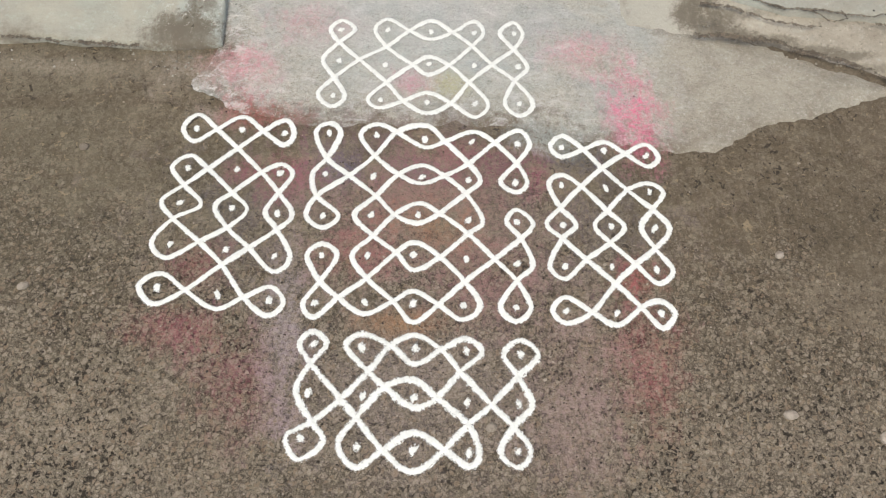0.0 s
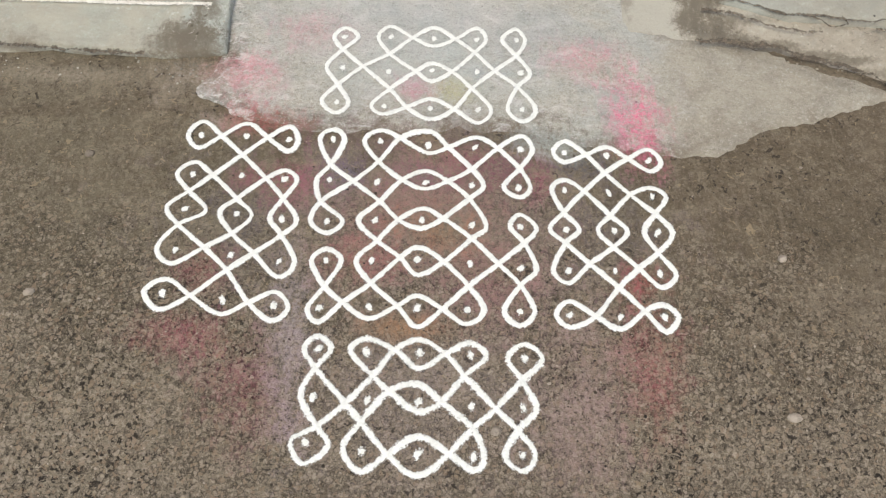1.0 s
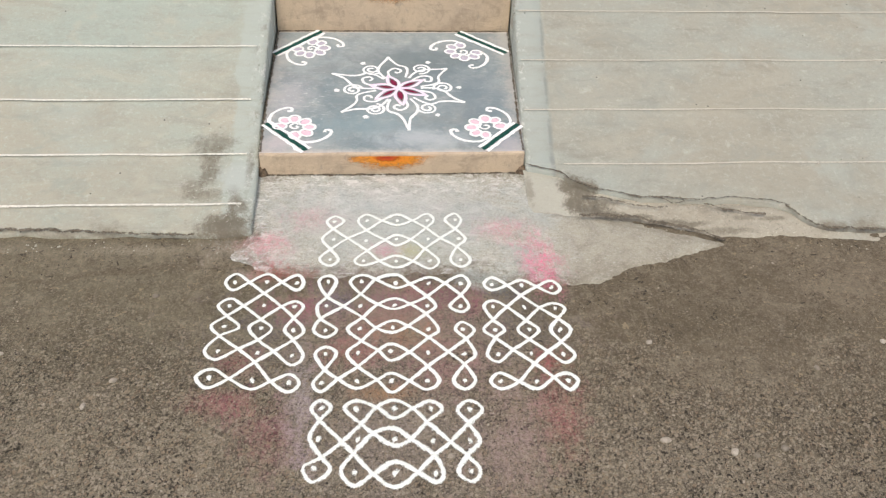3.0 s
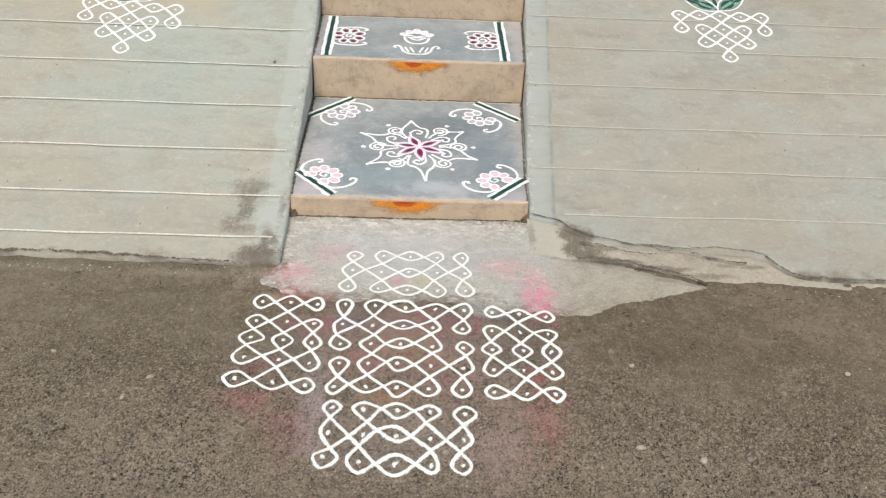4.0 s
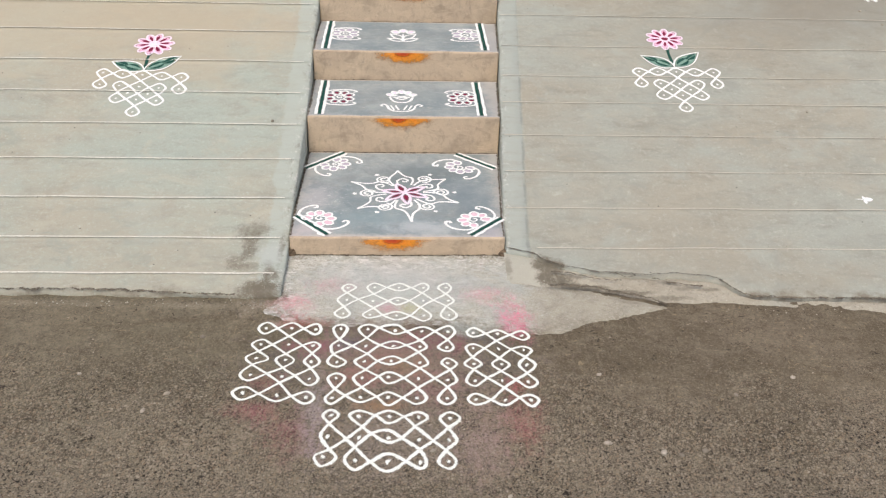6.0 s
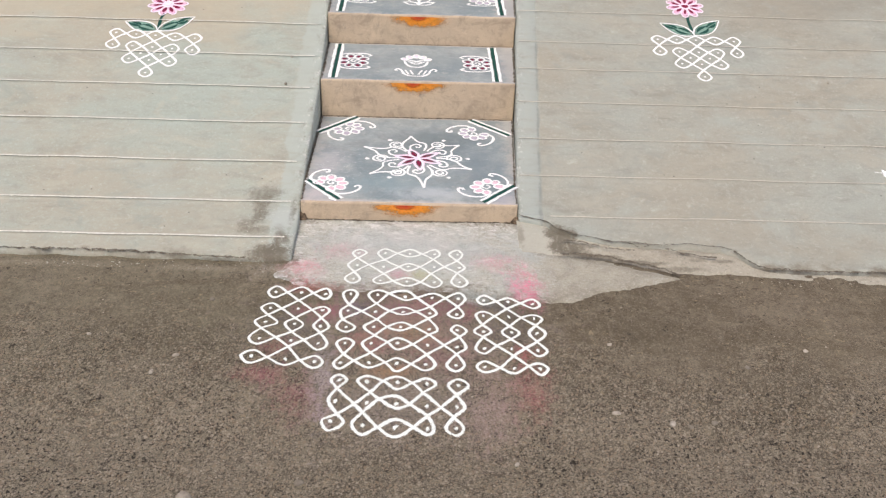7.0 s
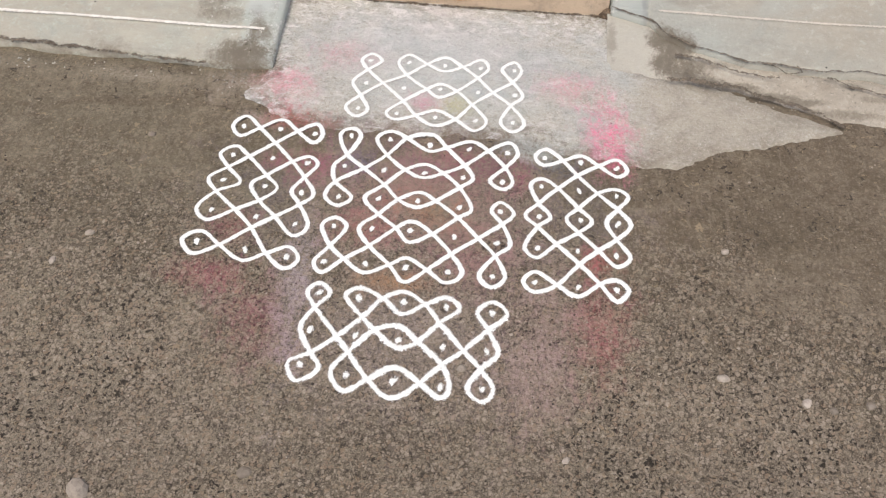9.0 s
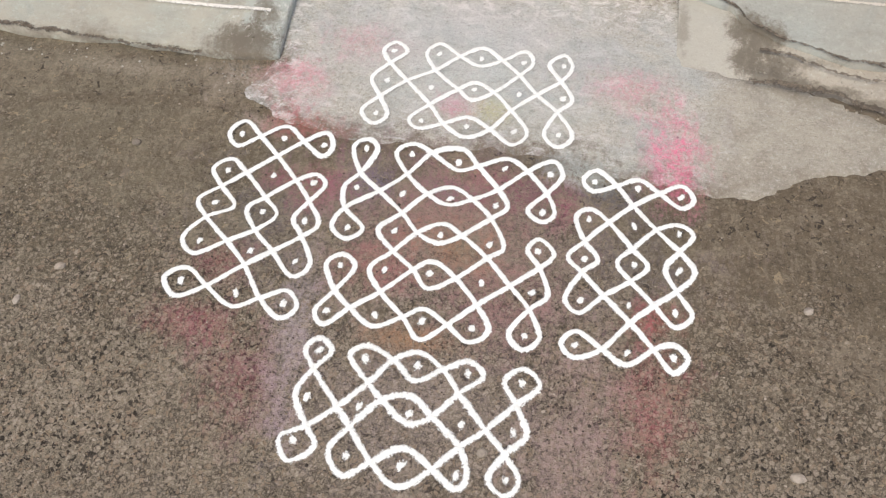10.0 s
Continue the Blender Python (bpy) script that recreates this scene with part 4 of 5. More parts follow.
MID_BLOCKS = [((2, r), (2, r + 1)) for r in range(4)] + [((0, 0), (1, 0)), ((0, 2), (1, 2)), ((0, 2), (0, 3)), ((0, 3), (1, 3)), ((3, 1), (4, 1)), ((4, 1), (4, 2)), ((3, 2), (4, 2)), ((3, 4), (4, 4))]

TOP_DOTS = [[(-0.126, 1.187), (-0.037, 1.190), (0.047, 1.188), (0.131, 1.188), (0.209, 1.189)], [(-0.128, 1.110), (-0.040, 1.103), (0.043, 1.108), (0.130, 1.107), (0.213, 1.106)],
            [(-0.135, 1.027), (-0.047, 1.019), (0.040, 1.017), (0.128, 1.016), (0.212, 1.019)]]
LEFT_DOTS = [[(-0.377, 0.948), (-0.295, 0.947), (-0.218, 0.942)], [(-0.383, 0.865), (-0.296, 0.864), (-0.220, 0.858)], [(-0.388, 0.793), (-0.297, 0.784), (-0.219, 0.775)],
             [(-0.395, 0.712), (-0.300, 0.703), (-0.218, 0.694)], [(-0.406, 0.631), (-0.307, 0.621), (-0.222, 0.611)]]
RIGHT_DOTS = [[(0.286, 0.926), (0.364, 0.921), (0.441, 0.913)], [(0.281, 0.845), (0.360, 0.841), (0.439, 0.835)], [(0.278, 0.764), (0.363, 0.763), (0.440, 0.761)],
              [(0.277, 0.683), (0.358, 0.683), (0.436, 0.680)], [(0.274, 0.601), (0.359, 0.598), (0.435, 0.599)]]
MID_DOTS = [[(-0.138, 0.944), (-0.052, 0.942), (0.036, 0.936), (0.122, 0.933), (0.205, 0.931)], [(-0.141, 0.858), (-0.056, 0.855), (0.030, 0.855), (0.114, 0.851), (0.198, 0.849)],
            [(-0.141, 0.772), (-0.057, 0.776), (0.024, 0.778), (0.112, 0.769), (0.197, 0.766)], [(-0.139, 0.695), (-0.061, 0.697), (0.017, 0.699), (0.107, 0.693), (0.194, 0.686)],
            [(-0.145, 0.608), (-0.064, 0.611), (0.017, 0.610), (0.100, 0.609), (0.190, 0.606)]]
LOW_DOTS = [[(-0.145, 0.537), (-0.065, 0.532), (0.021, 0.533), (0.105, 0.528), (0.194, 0.524)], [(-0.149, 0.457), (-0.062, 0.453), (0.019, 0.450), (0.105, 0.444), (0.189, 0.441)],
            [(-0.157, 0.384), (-0.068, 0.372), (0.019, 0.368), (0.107, 0.363), (0.186, 0.367)]]
PANELS = "powder kolam panels before the steps"


def sides(text):
    """How far loops swing out, from words such as 02l1.2: dot column, row, side (t, r, b, l), share."""
    return {(int(w[0]), int(w[1]), "trbl".index(w[2])): float(w[3:]) for w in text.split()}


def slips(text):
    """How far crossings stray from the middle between two dots, from words such as 01r-4,6: dot column, row, side (r, b), millimetres across and ahead."""
    out = {}
    for w in text.split():
        c, r, s = int(w[0]), int(w[1]), w[2]
        dx, dy = (float(v) * 0.001 for v in w[3:].split(","))
        out[frozenset(((c, r), (c + (s == "r"), r + (s == "b"))))] = Vector((dx, dy))
    return out


draw_kolam("kolam", "white powder knot kolam with fifteen dots on the concrete apron", PANELS, grid_nodes(5, 3), WIDE_BLOCKS, warp(TOP_DOTS), 0.0112, apron_z, WHITE, 0.29,
           wide=sides("00l.75 01l1.15 02l1.15 02r.85 12l.9 12b.8 20t1.2 20b.85 21t.72 22t.85 30t1.2 30r.75 32b1.25 40l1.2 40r.7 40t1.15 41r.7 42l1.2 42b1.15"),
           slips=slips("00b-2,6 01b-4,0 01r-4,7 11b6,0 11r10,-2 21r-6,-2 30b-5,7 31b-10,4 31r-8,4 40b-4,2 41b-7,9"))
draw_kolam("kolam", "narrow white powder knot kolam with one large loop on the road", PANELS, grid_nodes(3, 5), TALL_BLOCKS, warp(LEFT_DOTS), 0.0110, near_apron, WHITE, 0.30,
           wide=sides("04l1.1 04b1.2 04t1.15 03l1.1 02r1.3 02l1.15 00t1.15 20r.8 21t.8 12l1.1 22r1.1 23b1.2 14b1.1"),
           slips=slips("00r-3,-1 10b-4,3 01r-7,0 11r5,-3 11b-3,-8 02b-5,9 12b-5,2 22b0,9 03r0,9 13r-4,9 13b-2,13 04r-5,2"))
draw_kolam("kolam", "narrow white powder knot kolam with fifteen dots on the road", PANELS, grid_nodes(3, 5), TALL_BLOCKS, warp(RIGHT_DOTS), 0.0115, near_apron, WHITE, 0.30,
           wide=sides("00b.8 00l.95 10t.75 20r.95 20b1.1 01t.9 21t.8 21r1.05 02l1.1 02r.9 12l1.2 22l.95 22r1.15 03l1.05 23r1.2 04l.95 04b.9 14b.8 24t.95"),
           slips=slips("10b-5,3 01r-5,0 01b-3,-6 11b-2,-7 02b-2,13 12b-2,7 03r-3,13 13r3,8 13b3,12 14r6,11"))
draw_kolam("kolam", "large square white powder knot kolam with twenty-five dots on the road", PANELS, grid_nodes(5, 5), MID_BLOCKS, warp(MID_DOTS), 0.0110, near_apron, WHITE, 0.31,
           wide=sides("00t.7 00l.85 00r.75 01l.87 02l1.17 04l.85 10t.85 12l1.06 13l1.1 14b.78 20t1.2 20b.65 21b.55 22b.75 24t.8 24b1.2 30t.75 31r.85 40r.8 41r.75 41b.8 42l.7 44r.85 44b1.1"),
           slips=slips("00b0,-9 01b-13,-3 10r-7,10 20r-6,-3 30b-3,-6 11r2,6 21r0,6 11b7,-2 31b-5,14 22r-7,8 12b6,-2 32b2,10 13r9,4 33r5,4 03b3,-4 04r-3,9 14r6,3 42b7,8 43b0,7"))
draw_kolam("kolam", "wide white powder knot kolam on the bare chippings of the road", PANELS, grid_nodes(5, 3), WIDE_BLOCKS, warp(LOW_DOTS), 0.0122, road_z, LOOSE, 0.31,
           wide=sides("00t.85 00l.87 00r.85 01l.7 02l.9 02b1.3 02r1.25 12l1.1 12b1.2 20t.87 21t1.2 21b.6 22b1.4 30t.9 32r.75 32b.8 41r.74 42l1.1 42r.85"),
           slips=slips("00b-1,8 01b12,-10 10b10,-1 01r9,-8 11b-6,4 10r3,4 11r-5,16 12r-4,-3 21r-6,4 22r5,3 30b-9,8 31b1,6 31r-3,-3 40b-4,4 41b-8,1"))


# ---- flower pots drawn on the ramps ----
def ramp_top(x, y):
    """The face of the ramp, with its bands' lips."""
    lines = LINES_L if x < 0 else LINES_R
    z = ramp_z(y) + 0.0025 * noise.noise((x * 3, y * 3, 7)) + 0.0008 * noise.noise((x * 13, y * 13, 7))
    for a, b in zip(lines, lines[1:]):
        if a <= y < b:
            return z + (0.0035 if x < 0 else 0.0012) * (1 - (y - a) / (b - a)) + 0.0006
    return z + 0.001


POT_NODES = {(c, 0) for c in range(-2, 3)} | {(-2, 1), (2, 1)} | {(c, r) for c in (-1, 0, 1) for r in (1, 2)} | {(0, 3)}
POT_BLOCKS = [((-1, 0), (-1, 1)), ((1, 0), (1, 1)), ((-2, 1), (-1, 1)), ((1, 1), (2, 1))]


def draw_pot(cx, cy, lean, flower, tips, petals):
    def place(c, r):
        return Vector((cx + 0.085 * c + lean * r, cy - 0.088 * r - 0.007 * c * (lean > 0)))

    draw_kolam("kolam_pot", "white knot kolam shaped like a flower pot on the ramp", "flower pots drawn on the ramps", POT_NODES, POT_BLOCKS, place, 0.0112, ramp_top, PAINTED, 0.33,
               dot=(0.006, 0.006), extra=[(-0.5, 1.5), (0.5, 1.5)])
    ob = thing("flower_drawing", "pink powder daisy with green stem and leaves above a kolam pot", "flower drawing", "flowers drawn on the ramps")
    fx, fy = flower
    for i in range(petals):
        a = 2 * math.pi * (i + 0.25) / petals
        x, y = fx + 0.050 * math.cos(a), fy + 0.050 * math.sin(a)
        leaf = blot("petal", oval(x, y, 0.036, 0.017, a, 16, 0.05), ramp_top, PINK, ob, label="pink powder petal")
        stroke("petal_outline", oval(x, y, 0.037, 0.018, a, 22, 0.04), 0.0085, ramp_top, PALE, leaf, closed=True, lift=0.0022, label="pale pink outline")
        stroke("petal_vein", [(fx + r * math.cos(a), fy + r * math.sin(a)) for r in (0.026, 0.036, 0.046, 0.056, 0.066)], 0.020, ramp_top, MAROON, leaf, lift=0.0032, taper=True, label="dark maroon powder vein")
    blot("flower_heart", oval(fx, fy, 0.020, 0.015), ramp_top, MAROON if cx > 0 else PALE, ob, lift=0.004)
    bx, by = cx, cy + 0.035
    stem = spline([(fx + (bx - fx) * 0.25, fy - 0.07), (fx + (bx - fx) * 0.5 - 0.006, (fy + by) / 2 - 0.01), (bx, by)], False, 0.006)
    stroke("stem", [(p.x, p.y) for p in stem], 0.017, ramp_top, DARK_GREEN, ob, label="dark green stem")
    for tx, ty in tips:
        a, length = math.atan2(ty - by, tx - bx), math.hypot(tx - bx, ty - by)
        shape = petal(bx, by, a, length, 0.038)
        blade = blot("leaf", shape, ramp_top, MINT, ob, label="pale green powder leaf")
        stroke("leaf_outline", shape, 0.008, ramp_top, PAINTED, blade, closed=True, lift=0.002, label="white outline")
        for s0, s1, off in ((0.15, 0.55, 0.016), (0.15, 0.50, -0.016), (0.50, 0.88, 0.008), (0.50, 0.80, -0.010)):
            pts = []
            for i in range(7):
                t = s0 + (s1 - s0) * i / 6
                o = off * math.sin(math.pi * (i / 6) * 0.7 + 0.4)
                pts.append((bx + length * t * math.cos(a) - o * math.sin(a), by + length * t * math.sin(a) + o * math.cos(a)))
            stroke("leaf_vein", pts, 0.019, ramp_top, DARK_GREEN, blade, lift=0.003, taper=True, label="dark green stroke")


draw_pot(-1.070, 2.428, 0.004, (-1.062, 2.663), [(-1.222, 2.528), (-0.927, 2.570)], 10)
draw_pot(1.290, 2.503, -0.004, (1.290, 2.770), [(1.150, 2.630), (1.427, 2.664)], 10)


# ---- drawings on the treads ----
def draw_band(parent, p, q, surface):
    """A green stripe between two white ones from p to q."""
    p, q = Vector(p), Vector(q)
    d = (q - p).normalized()
    nrm = Vector((-d.y, d.x))
    for off, w, mat, what in ((-0.0145, 0.0150, PAINTED, "white_stripe"), (0.0, 0.0185, GREEN, "green_stripe"), (0.0145, 0.0150, PAINTED, "white_stripe")):
        n = 24
        pts = [p + nrm * (off + 0.0040 * noise.noise((p.x * 9 + i * 0.4, off * 90, 1))) + (q - p) * (i / n) for i in range(n + 1)]
        stroke(what, [(v.x, v.y) for v in pts], w, surface, mat, parent, lift=0.0009 if mat is PAINTED else 0.0012)


def draw_rosette(parent, x, y, turn, size, surface, fill, deep=1.0, petals=7, arc=4.6, arms=()):
    """Round petals about a curled heart, the flower opening along turn, with curling arms at its sides."""
    c, s = math.cos(turn), math.sin(turn)

    def at(u, v):
        return (x + size * (u * c - v * s), y + deep * size * (u * s + v * c))

    for i in range(petals):
        a = -arc / 2 + arc * i / (petals - 1) + random.uniform(-0.06, 0.06)
        px, py, k = 0.40 * math.cos(a), 0.46 * math.sin(a), random.uniform(0.92, 1.08)
        shape = [at(px + (0.20 * k * math.cos(t) + 0.03) * math.cos(a) - 0.165 * k * math.sin(t) * math.sin(a), py + (0.20 * k * math.cos(t) + 0.03) * math.sin(a) + 0.165 * k * math.sin(t) * math.cos(a)) for t in (j * 0.449 for j in range(14))]
        mx, my = sum(q[0] for q in shape) / len(shape), sum(q[1] for q in shape) / len(shape)
        share = 0.58 if fill is MAROON else 1.0
        inner = blot("petal", [(mx + (u - mx) * share, my + (v - my) * share) for u, v in shape], surface, fill, parent, lift=0.0010, label="powder-filled petal")
        stroke("petal_outline", shape, 0.0100, surface, PAINTED, inner, closed=True, lift=0.002)
    stroke("heart", [at(0.02 + r * math.cos(t), r * 1.1 * math.sin(t)) for t, r in ((i * 0.55, 0.19 - 0.012 * i) for i in range(13))], 0.0095, surface, PAINTED, parent, lift=0.002)
    for sweep in arms:
        pts = spline([(*at(u, v), 0) for u, v in sweep], False, 0.006)
        stroke("arm", [(p.x, p.y) for p in pts], 0.0130, surface, PAINTED, parent)


def draw_lotus(parent, x, y, size, surface, deep):
    """A half-open lotus bud seen from the side: a crown of petals over a cup."""
    def at(u, v):
        return (x + size * u, y + deep * size * v)

    for u, v, r, k in ((-0.62, 0.42, 2.6, 0.8), (-0.36, 0.66, 2.1, 0.9), (0.0, 0.78, 1.57, 1.0), (0.36, 0.66, 1.04, 0.9), (0.62, 0.42, 0.54, 0.8)):
        shape = [at(u + k * (0.22 * math.cos(t) * math.cos(r) - 0.16 * math.sin(t) * math.sin(r)), v + k * (0.22 * math.cos(t) * math.sin(r) + 0.16 * math.sin(t) * math.cos(r))) for t in (j * 0.449 for j in range(14))]
        inner = blot("petal", shape, surface, PALE, parent, lift=0.0010, label="powder-filled petal")
        stroke("petal_outline", shape, 0.0120, surface, PAINTED, inner, closed=True, lift=0.002)
    for pts in (((-0.66, 0.25), (-0.30, 0.34), (0.0, 0.22), (0.30, 0.34), (0.66, 0.25)), ((-0.60, 0.16), (-0.48, -0.22), (-0.20, -0.44), (0.20, -0.44), (0.48, -0.22), (0.60, 0.16)), ((-0.30, 0.05), (0.0, -0.10), (0.30, 0.05)), ((-0.45, 0.16), (-0.15, 0.12), (0.15, 0.16), (0.45, 0.12))):
        stroke("cup_line", [(p.x, p.y) for p in spline([(*at(u, v), 0) for u, v in pts], False, 0.006)], 0.0140, surface, PAINTED, parent)


def draw_star():
    z = tread_z(0)
    ob = thing("star_drawing", "white six-pointed flower drawing with maroon petals on the slate tread", "floor drawing")
    cx, cy = 0.067, 1.762
    tips = [36, 97, 155, 217, 275, 337]
    gap = [125, 58, 2, 307, 238, 183]

    def pol(a, r):
        return (cx + r * math.cos(radians(a)), cy + r * math.sin(radians(a)))

    for i, a in enumerate(tips):
        r = (0.200, 0.198, 0.226, 0.222, 0.240, 0.218)[i]
        pts = [(*pol(a - 27, 0.072), 0), (*pol(a - 24, 0.112), 0), (*pol(a - 19, 0.138), 0), (*pol(a - 8, 0.150), 0), (*pol(a - 2, 0.178), 0), (*pol(a + 1, r + 0.006), 0), (*pol(a + 5, 0.182), 0), (*pol(a + 15, 0.152), 0), (*pol(a + 22, 0.128), 0), (*pol(a + 25, 0.100), 0), (*pol(a + 25, 0.072), 0)]
        half = [spline(pts[:6], False, 0.006), spline(pts[5:], False, 0.006)]
        for h in half:
            stroke("leaf_outline", [(p.x, p.y) for p in h], 0.0108, z, PAINTED, ob)
        hook = spline([(*pol(a + 12, 0.070), 0), (*pol(a + 9, 0.108), 0), (*pol(a - 3, 0.128), 0), (*pol(a - 13, 0.116), 0), (*pol(a - 10, 0.099), 0), (*pol(a - 2, 0.104), 0)], False, 0.005)
        stroke("hook", [(p.x, p.y) for p in hook], 0.0112, z, PAINTED, ob)
    for i, a in enumerate(gap):
        sx, sy = pol(a, 0.145)
        stroke("spiral", curl(sx, sy, radians(a + 200), 0.033, 1.8, 1 if i % 2 else -1), 0.0100, z, PAINTED, ob)
        dx, dy = pol(a, 0.195)
        blot("dot", oval(dx, dy, 0.0105, 0.0105), z, PAINTED, ob)
    for a, r in ((112, 0.065), (33, 0.075), (335, 0.078), (277, 0.080), (222, 0.078), (169, 0.070)):
        x, y = pol(a, 0.014)
        inner = blot("petal", petal(x, y, radians(a), r - 0.014, 0.0105 if a in (112, 277) else 0.0068), z, MAROON, ob, lift=0.002, label="maroon powder petal")
        x, y = pol(a, 0.006)
        stroke("petal_outline", petal(x, y, radians(a), r + 0.014, 0.0165), 0.0125, z, PALE, inner, closed=True, lift=0.0015, label="pale pink outline")
    return ob


draw_star()
for p, q, (lx, ly), turn in (((-0.338, 1.978), (-0.187, 2.138), (-0.235, 2.035), -45), ((0.287, 2.134), (0.441, 1.990), (0.310, 2.015), -135), ((-0.335, 1.562), (-0.210, 1.420), (-0.265, 1.525), 45), ((0.425, 1.552), (0.305, 1.420), (0.342, 1.522), 135)):
    motif = thing("corner_motif", "pink lotus with curled arms beside a green corner stripe", "floor drawing", "corner motifs on the lowest tread")
    draw_band(motif, p, q, tread_z(0))
    c, s = math.cos(radians(turn)), math.sin(radians(turn))
    draw_rosette(motif, lx + 0.022 * c, ly + 0.022 * s, radians(turn), 0.096, tread_z(0), BLUSH if ly < 1.8 else LILAC,
                 arms=[[(-0.42, k * 0.40), (-0.36, k * 0.78), (0.02, k * 1.06), (0.45, k * 1.08), (0.68, k * 0.92), (0.58, k * 0.78), (0.46, k * 0.86)] for k in (-1, 1)])

for i, y0, y1, xs, centres in ((1, 2.168, 2.572, (-0.290, 0.392), (-0.216, 0.318)), (2, 2.618, 3.040, (-0.291, 0.434), (-0.212, 0.356))):
    z = tread_z(i)
    my = 2.366 if i == 1 else 2.842
    for x, mx, sgn in zip(xs, centres, (1, -1)):
        motif = thing("edge_motif", "lotus beside a green and white stripe along the tread's side", "floor drawing", "edge motifs on the upper treads")
        draw_band(motif, (x, y0), (x, y1), z)
        draw_rosette(motif, mx, my, 0.0 if sgn > 0 else math.pi, 0.104, z, MAROON if i == 1 else LILAC, 1.12, 8, 5.5,
                     [[(-0.62, k * 0.48), (-0.40, k * 0.72), (0.10, k * 0.80), (0.50, k * 0.76), (0.70, k * 0.60), (0.56, k * 0.52)] for k in (-1, 1)])

motif = thing("lotus_drawing", "white lotus bud over curled leaves on the slate tread", "floor drawing", "lotus drawings on the upper treads")
z, mx, my = tread_z(1), 0.053, 2.356
draw_lotus(motif, mx, my, 0.082, z, 1.25)
for k in (-1, 1):
    pts = spline([(mx + k * u, 2.206 + v, 0) for u, v in ((0.0, 0.0), (0.030, 0.004), (0.052, 0.028), (0.062, 0.066), (0.076, 0.082), (0.088, 0.068), (0.078, 0.056))], False, 0.006)
    stroke("arm", [(p.x, p.y) for p in pts], 0.0130, z, PAINTED, motif)
    for u in (0.010, 0.030):
        stroke("hatch", [(mx + k * (u + 0.010 * j), 2.222 + 0.034 * j) for j in (0, 0.5, 1, 1.5)], 0.0105, z, PAINTED, motif)
motif = thing("lotus_drawing", "small white lotus with layered leaves on the slate tread", "floor drawing", "lotus drawings on the upper treads")
z, mx, my = tread_z(2), 0.060, 2.742
for k in (-1, 1):
    for a, length, half, y in ((0.42, 0.078, 0.017, my), (0.85, 0.090, 0.019, my + 0.030)):
        turn = a if k > 0 else math.pi - a
        stroke("leaf_outline", [(px, y + (py - y) * 1.15) for px, py in petal(mx, y, turn, length, half)], 0.0130, z, PAINTED, motif, closed=True)
for u, v in ((-0.036, 0.132), (0.0, 0.150), (0.036, 0.132)):
    shape = oval(mx + u, my + v, 0.017, 0.024, -u * 12, 14, 0.06)
    inner = blot("petal", shape, z, PALE, motif, label="powder-filled petal")
    stroke("petal_outline", shape, 0.0110, z, PAINTED, inner, closed=True, lift=0.002)
stroke("stem", [(mx, my - 0.012), (mx, my + 0.04), (mx, my + 0.10)], 0.0110, z, PAINTED, motif)


# ---- paste marks on the risers ----
def draw_mark(x, step, rx, rz):
    y0, _, z1, _ = STEPS[step]
    ob = thing("paste_mark", "orange turmeric smear with a red spot on the riser", "paste mark", "paste marks on the risers")
    for name, cx, ax, az, mat, lift in (("turmeric", x, rx, rz, ORANGE, 0.004), ("vermilion", x - 0.006, rx * 0.34, rz * 0.42, RED, 0.0055)):
        bm = bmesh.new()
        uv = bm.loops.layers.uv.new("UVMap")
        rings = []
        for k in (0.0, 0.35, 0.7, 1.0):
            rings.append([bm.verts.new((cx + ax * 1.55 * k * math.cos(math.pi * i / 20), y0 - lift - 0.0006 * (1 - k), z1 - 0.0055 - az * (1.25 if step else 1.15) * k * math.sin(math.pi * i / 20))) for i in range(21)])
        for a, b, ka, kb in zip(rings, rings[1:], (0.0, 0.35, 0.7), (0.35, 0.7, 1.0)):
            for i in range(20):
                quad = [(a[i], ka), (b[i], kb), (b[i + 1], kb), (a[i + 1], ka)]
                f = bm.faces.new([v for v, _ in quad])
                for loop, (_, kk) in zip(f.loops, quad):
                    loop[uv].uv = (kk, 0.5)
        part(name, bm, mat, ob, "orange turmeric paste" if name == "turmeric" else "red vermilion spot")


draw_mark(0.028, 0, 0.105, 0.055)
draw_mark(0.050, 1, 0.108, 0.050)
draw_mark(0.068, 2, 0.112, 0.050)
draw_mark(0.076, 3, 0.105, 0.045)


# ---- loose stones ----
def pebble(x, y, size, name="pebble", label="small pale stone lying loose on the road", surface=road_z):
    bm = bmesh.new()
    bmesh.ops.create_icosphere(bm, subdivisions=2, radius=1.0)
    k = random.random() * 90
    sx, sy, sz, a = size * random.uniform(0.8, 1.3), size * random.uniform(0.7, 1.0), size * 0.55, random.uniform(0, 3.1)
    for v in bm.verts:
        v.co *= 1 + 0.35 * noise.noise(v.co * 1.1 + Vector((k, 0, 0)))
        v.co = Vector((v.co.x * sx * math.cos(a) - v.co.y * sy * math.sin(a), v.co.x * sx * math.sin(a) + v.co.y * sy * math.cos(a), v.co.z * sz))
    ob = part(name, bm, PEBBLE)
    ob.location = (x, y, surface(x, y) + sz * 0.30)
    return tagged(ob, label, "stone", "loose stones on the road")


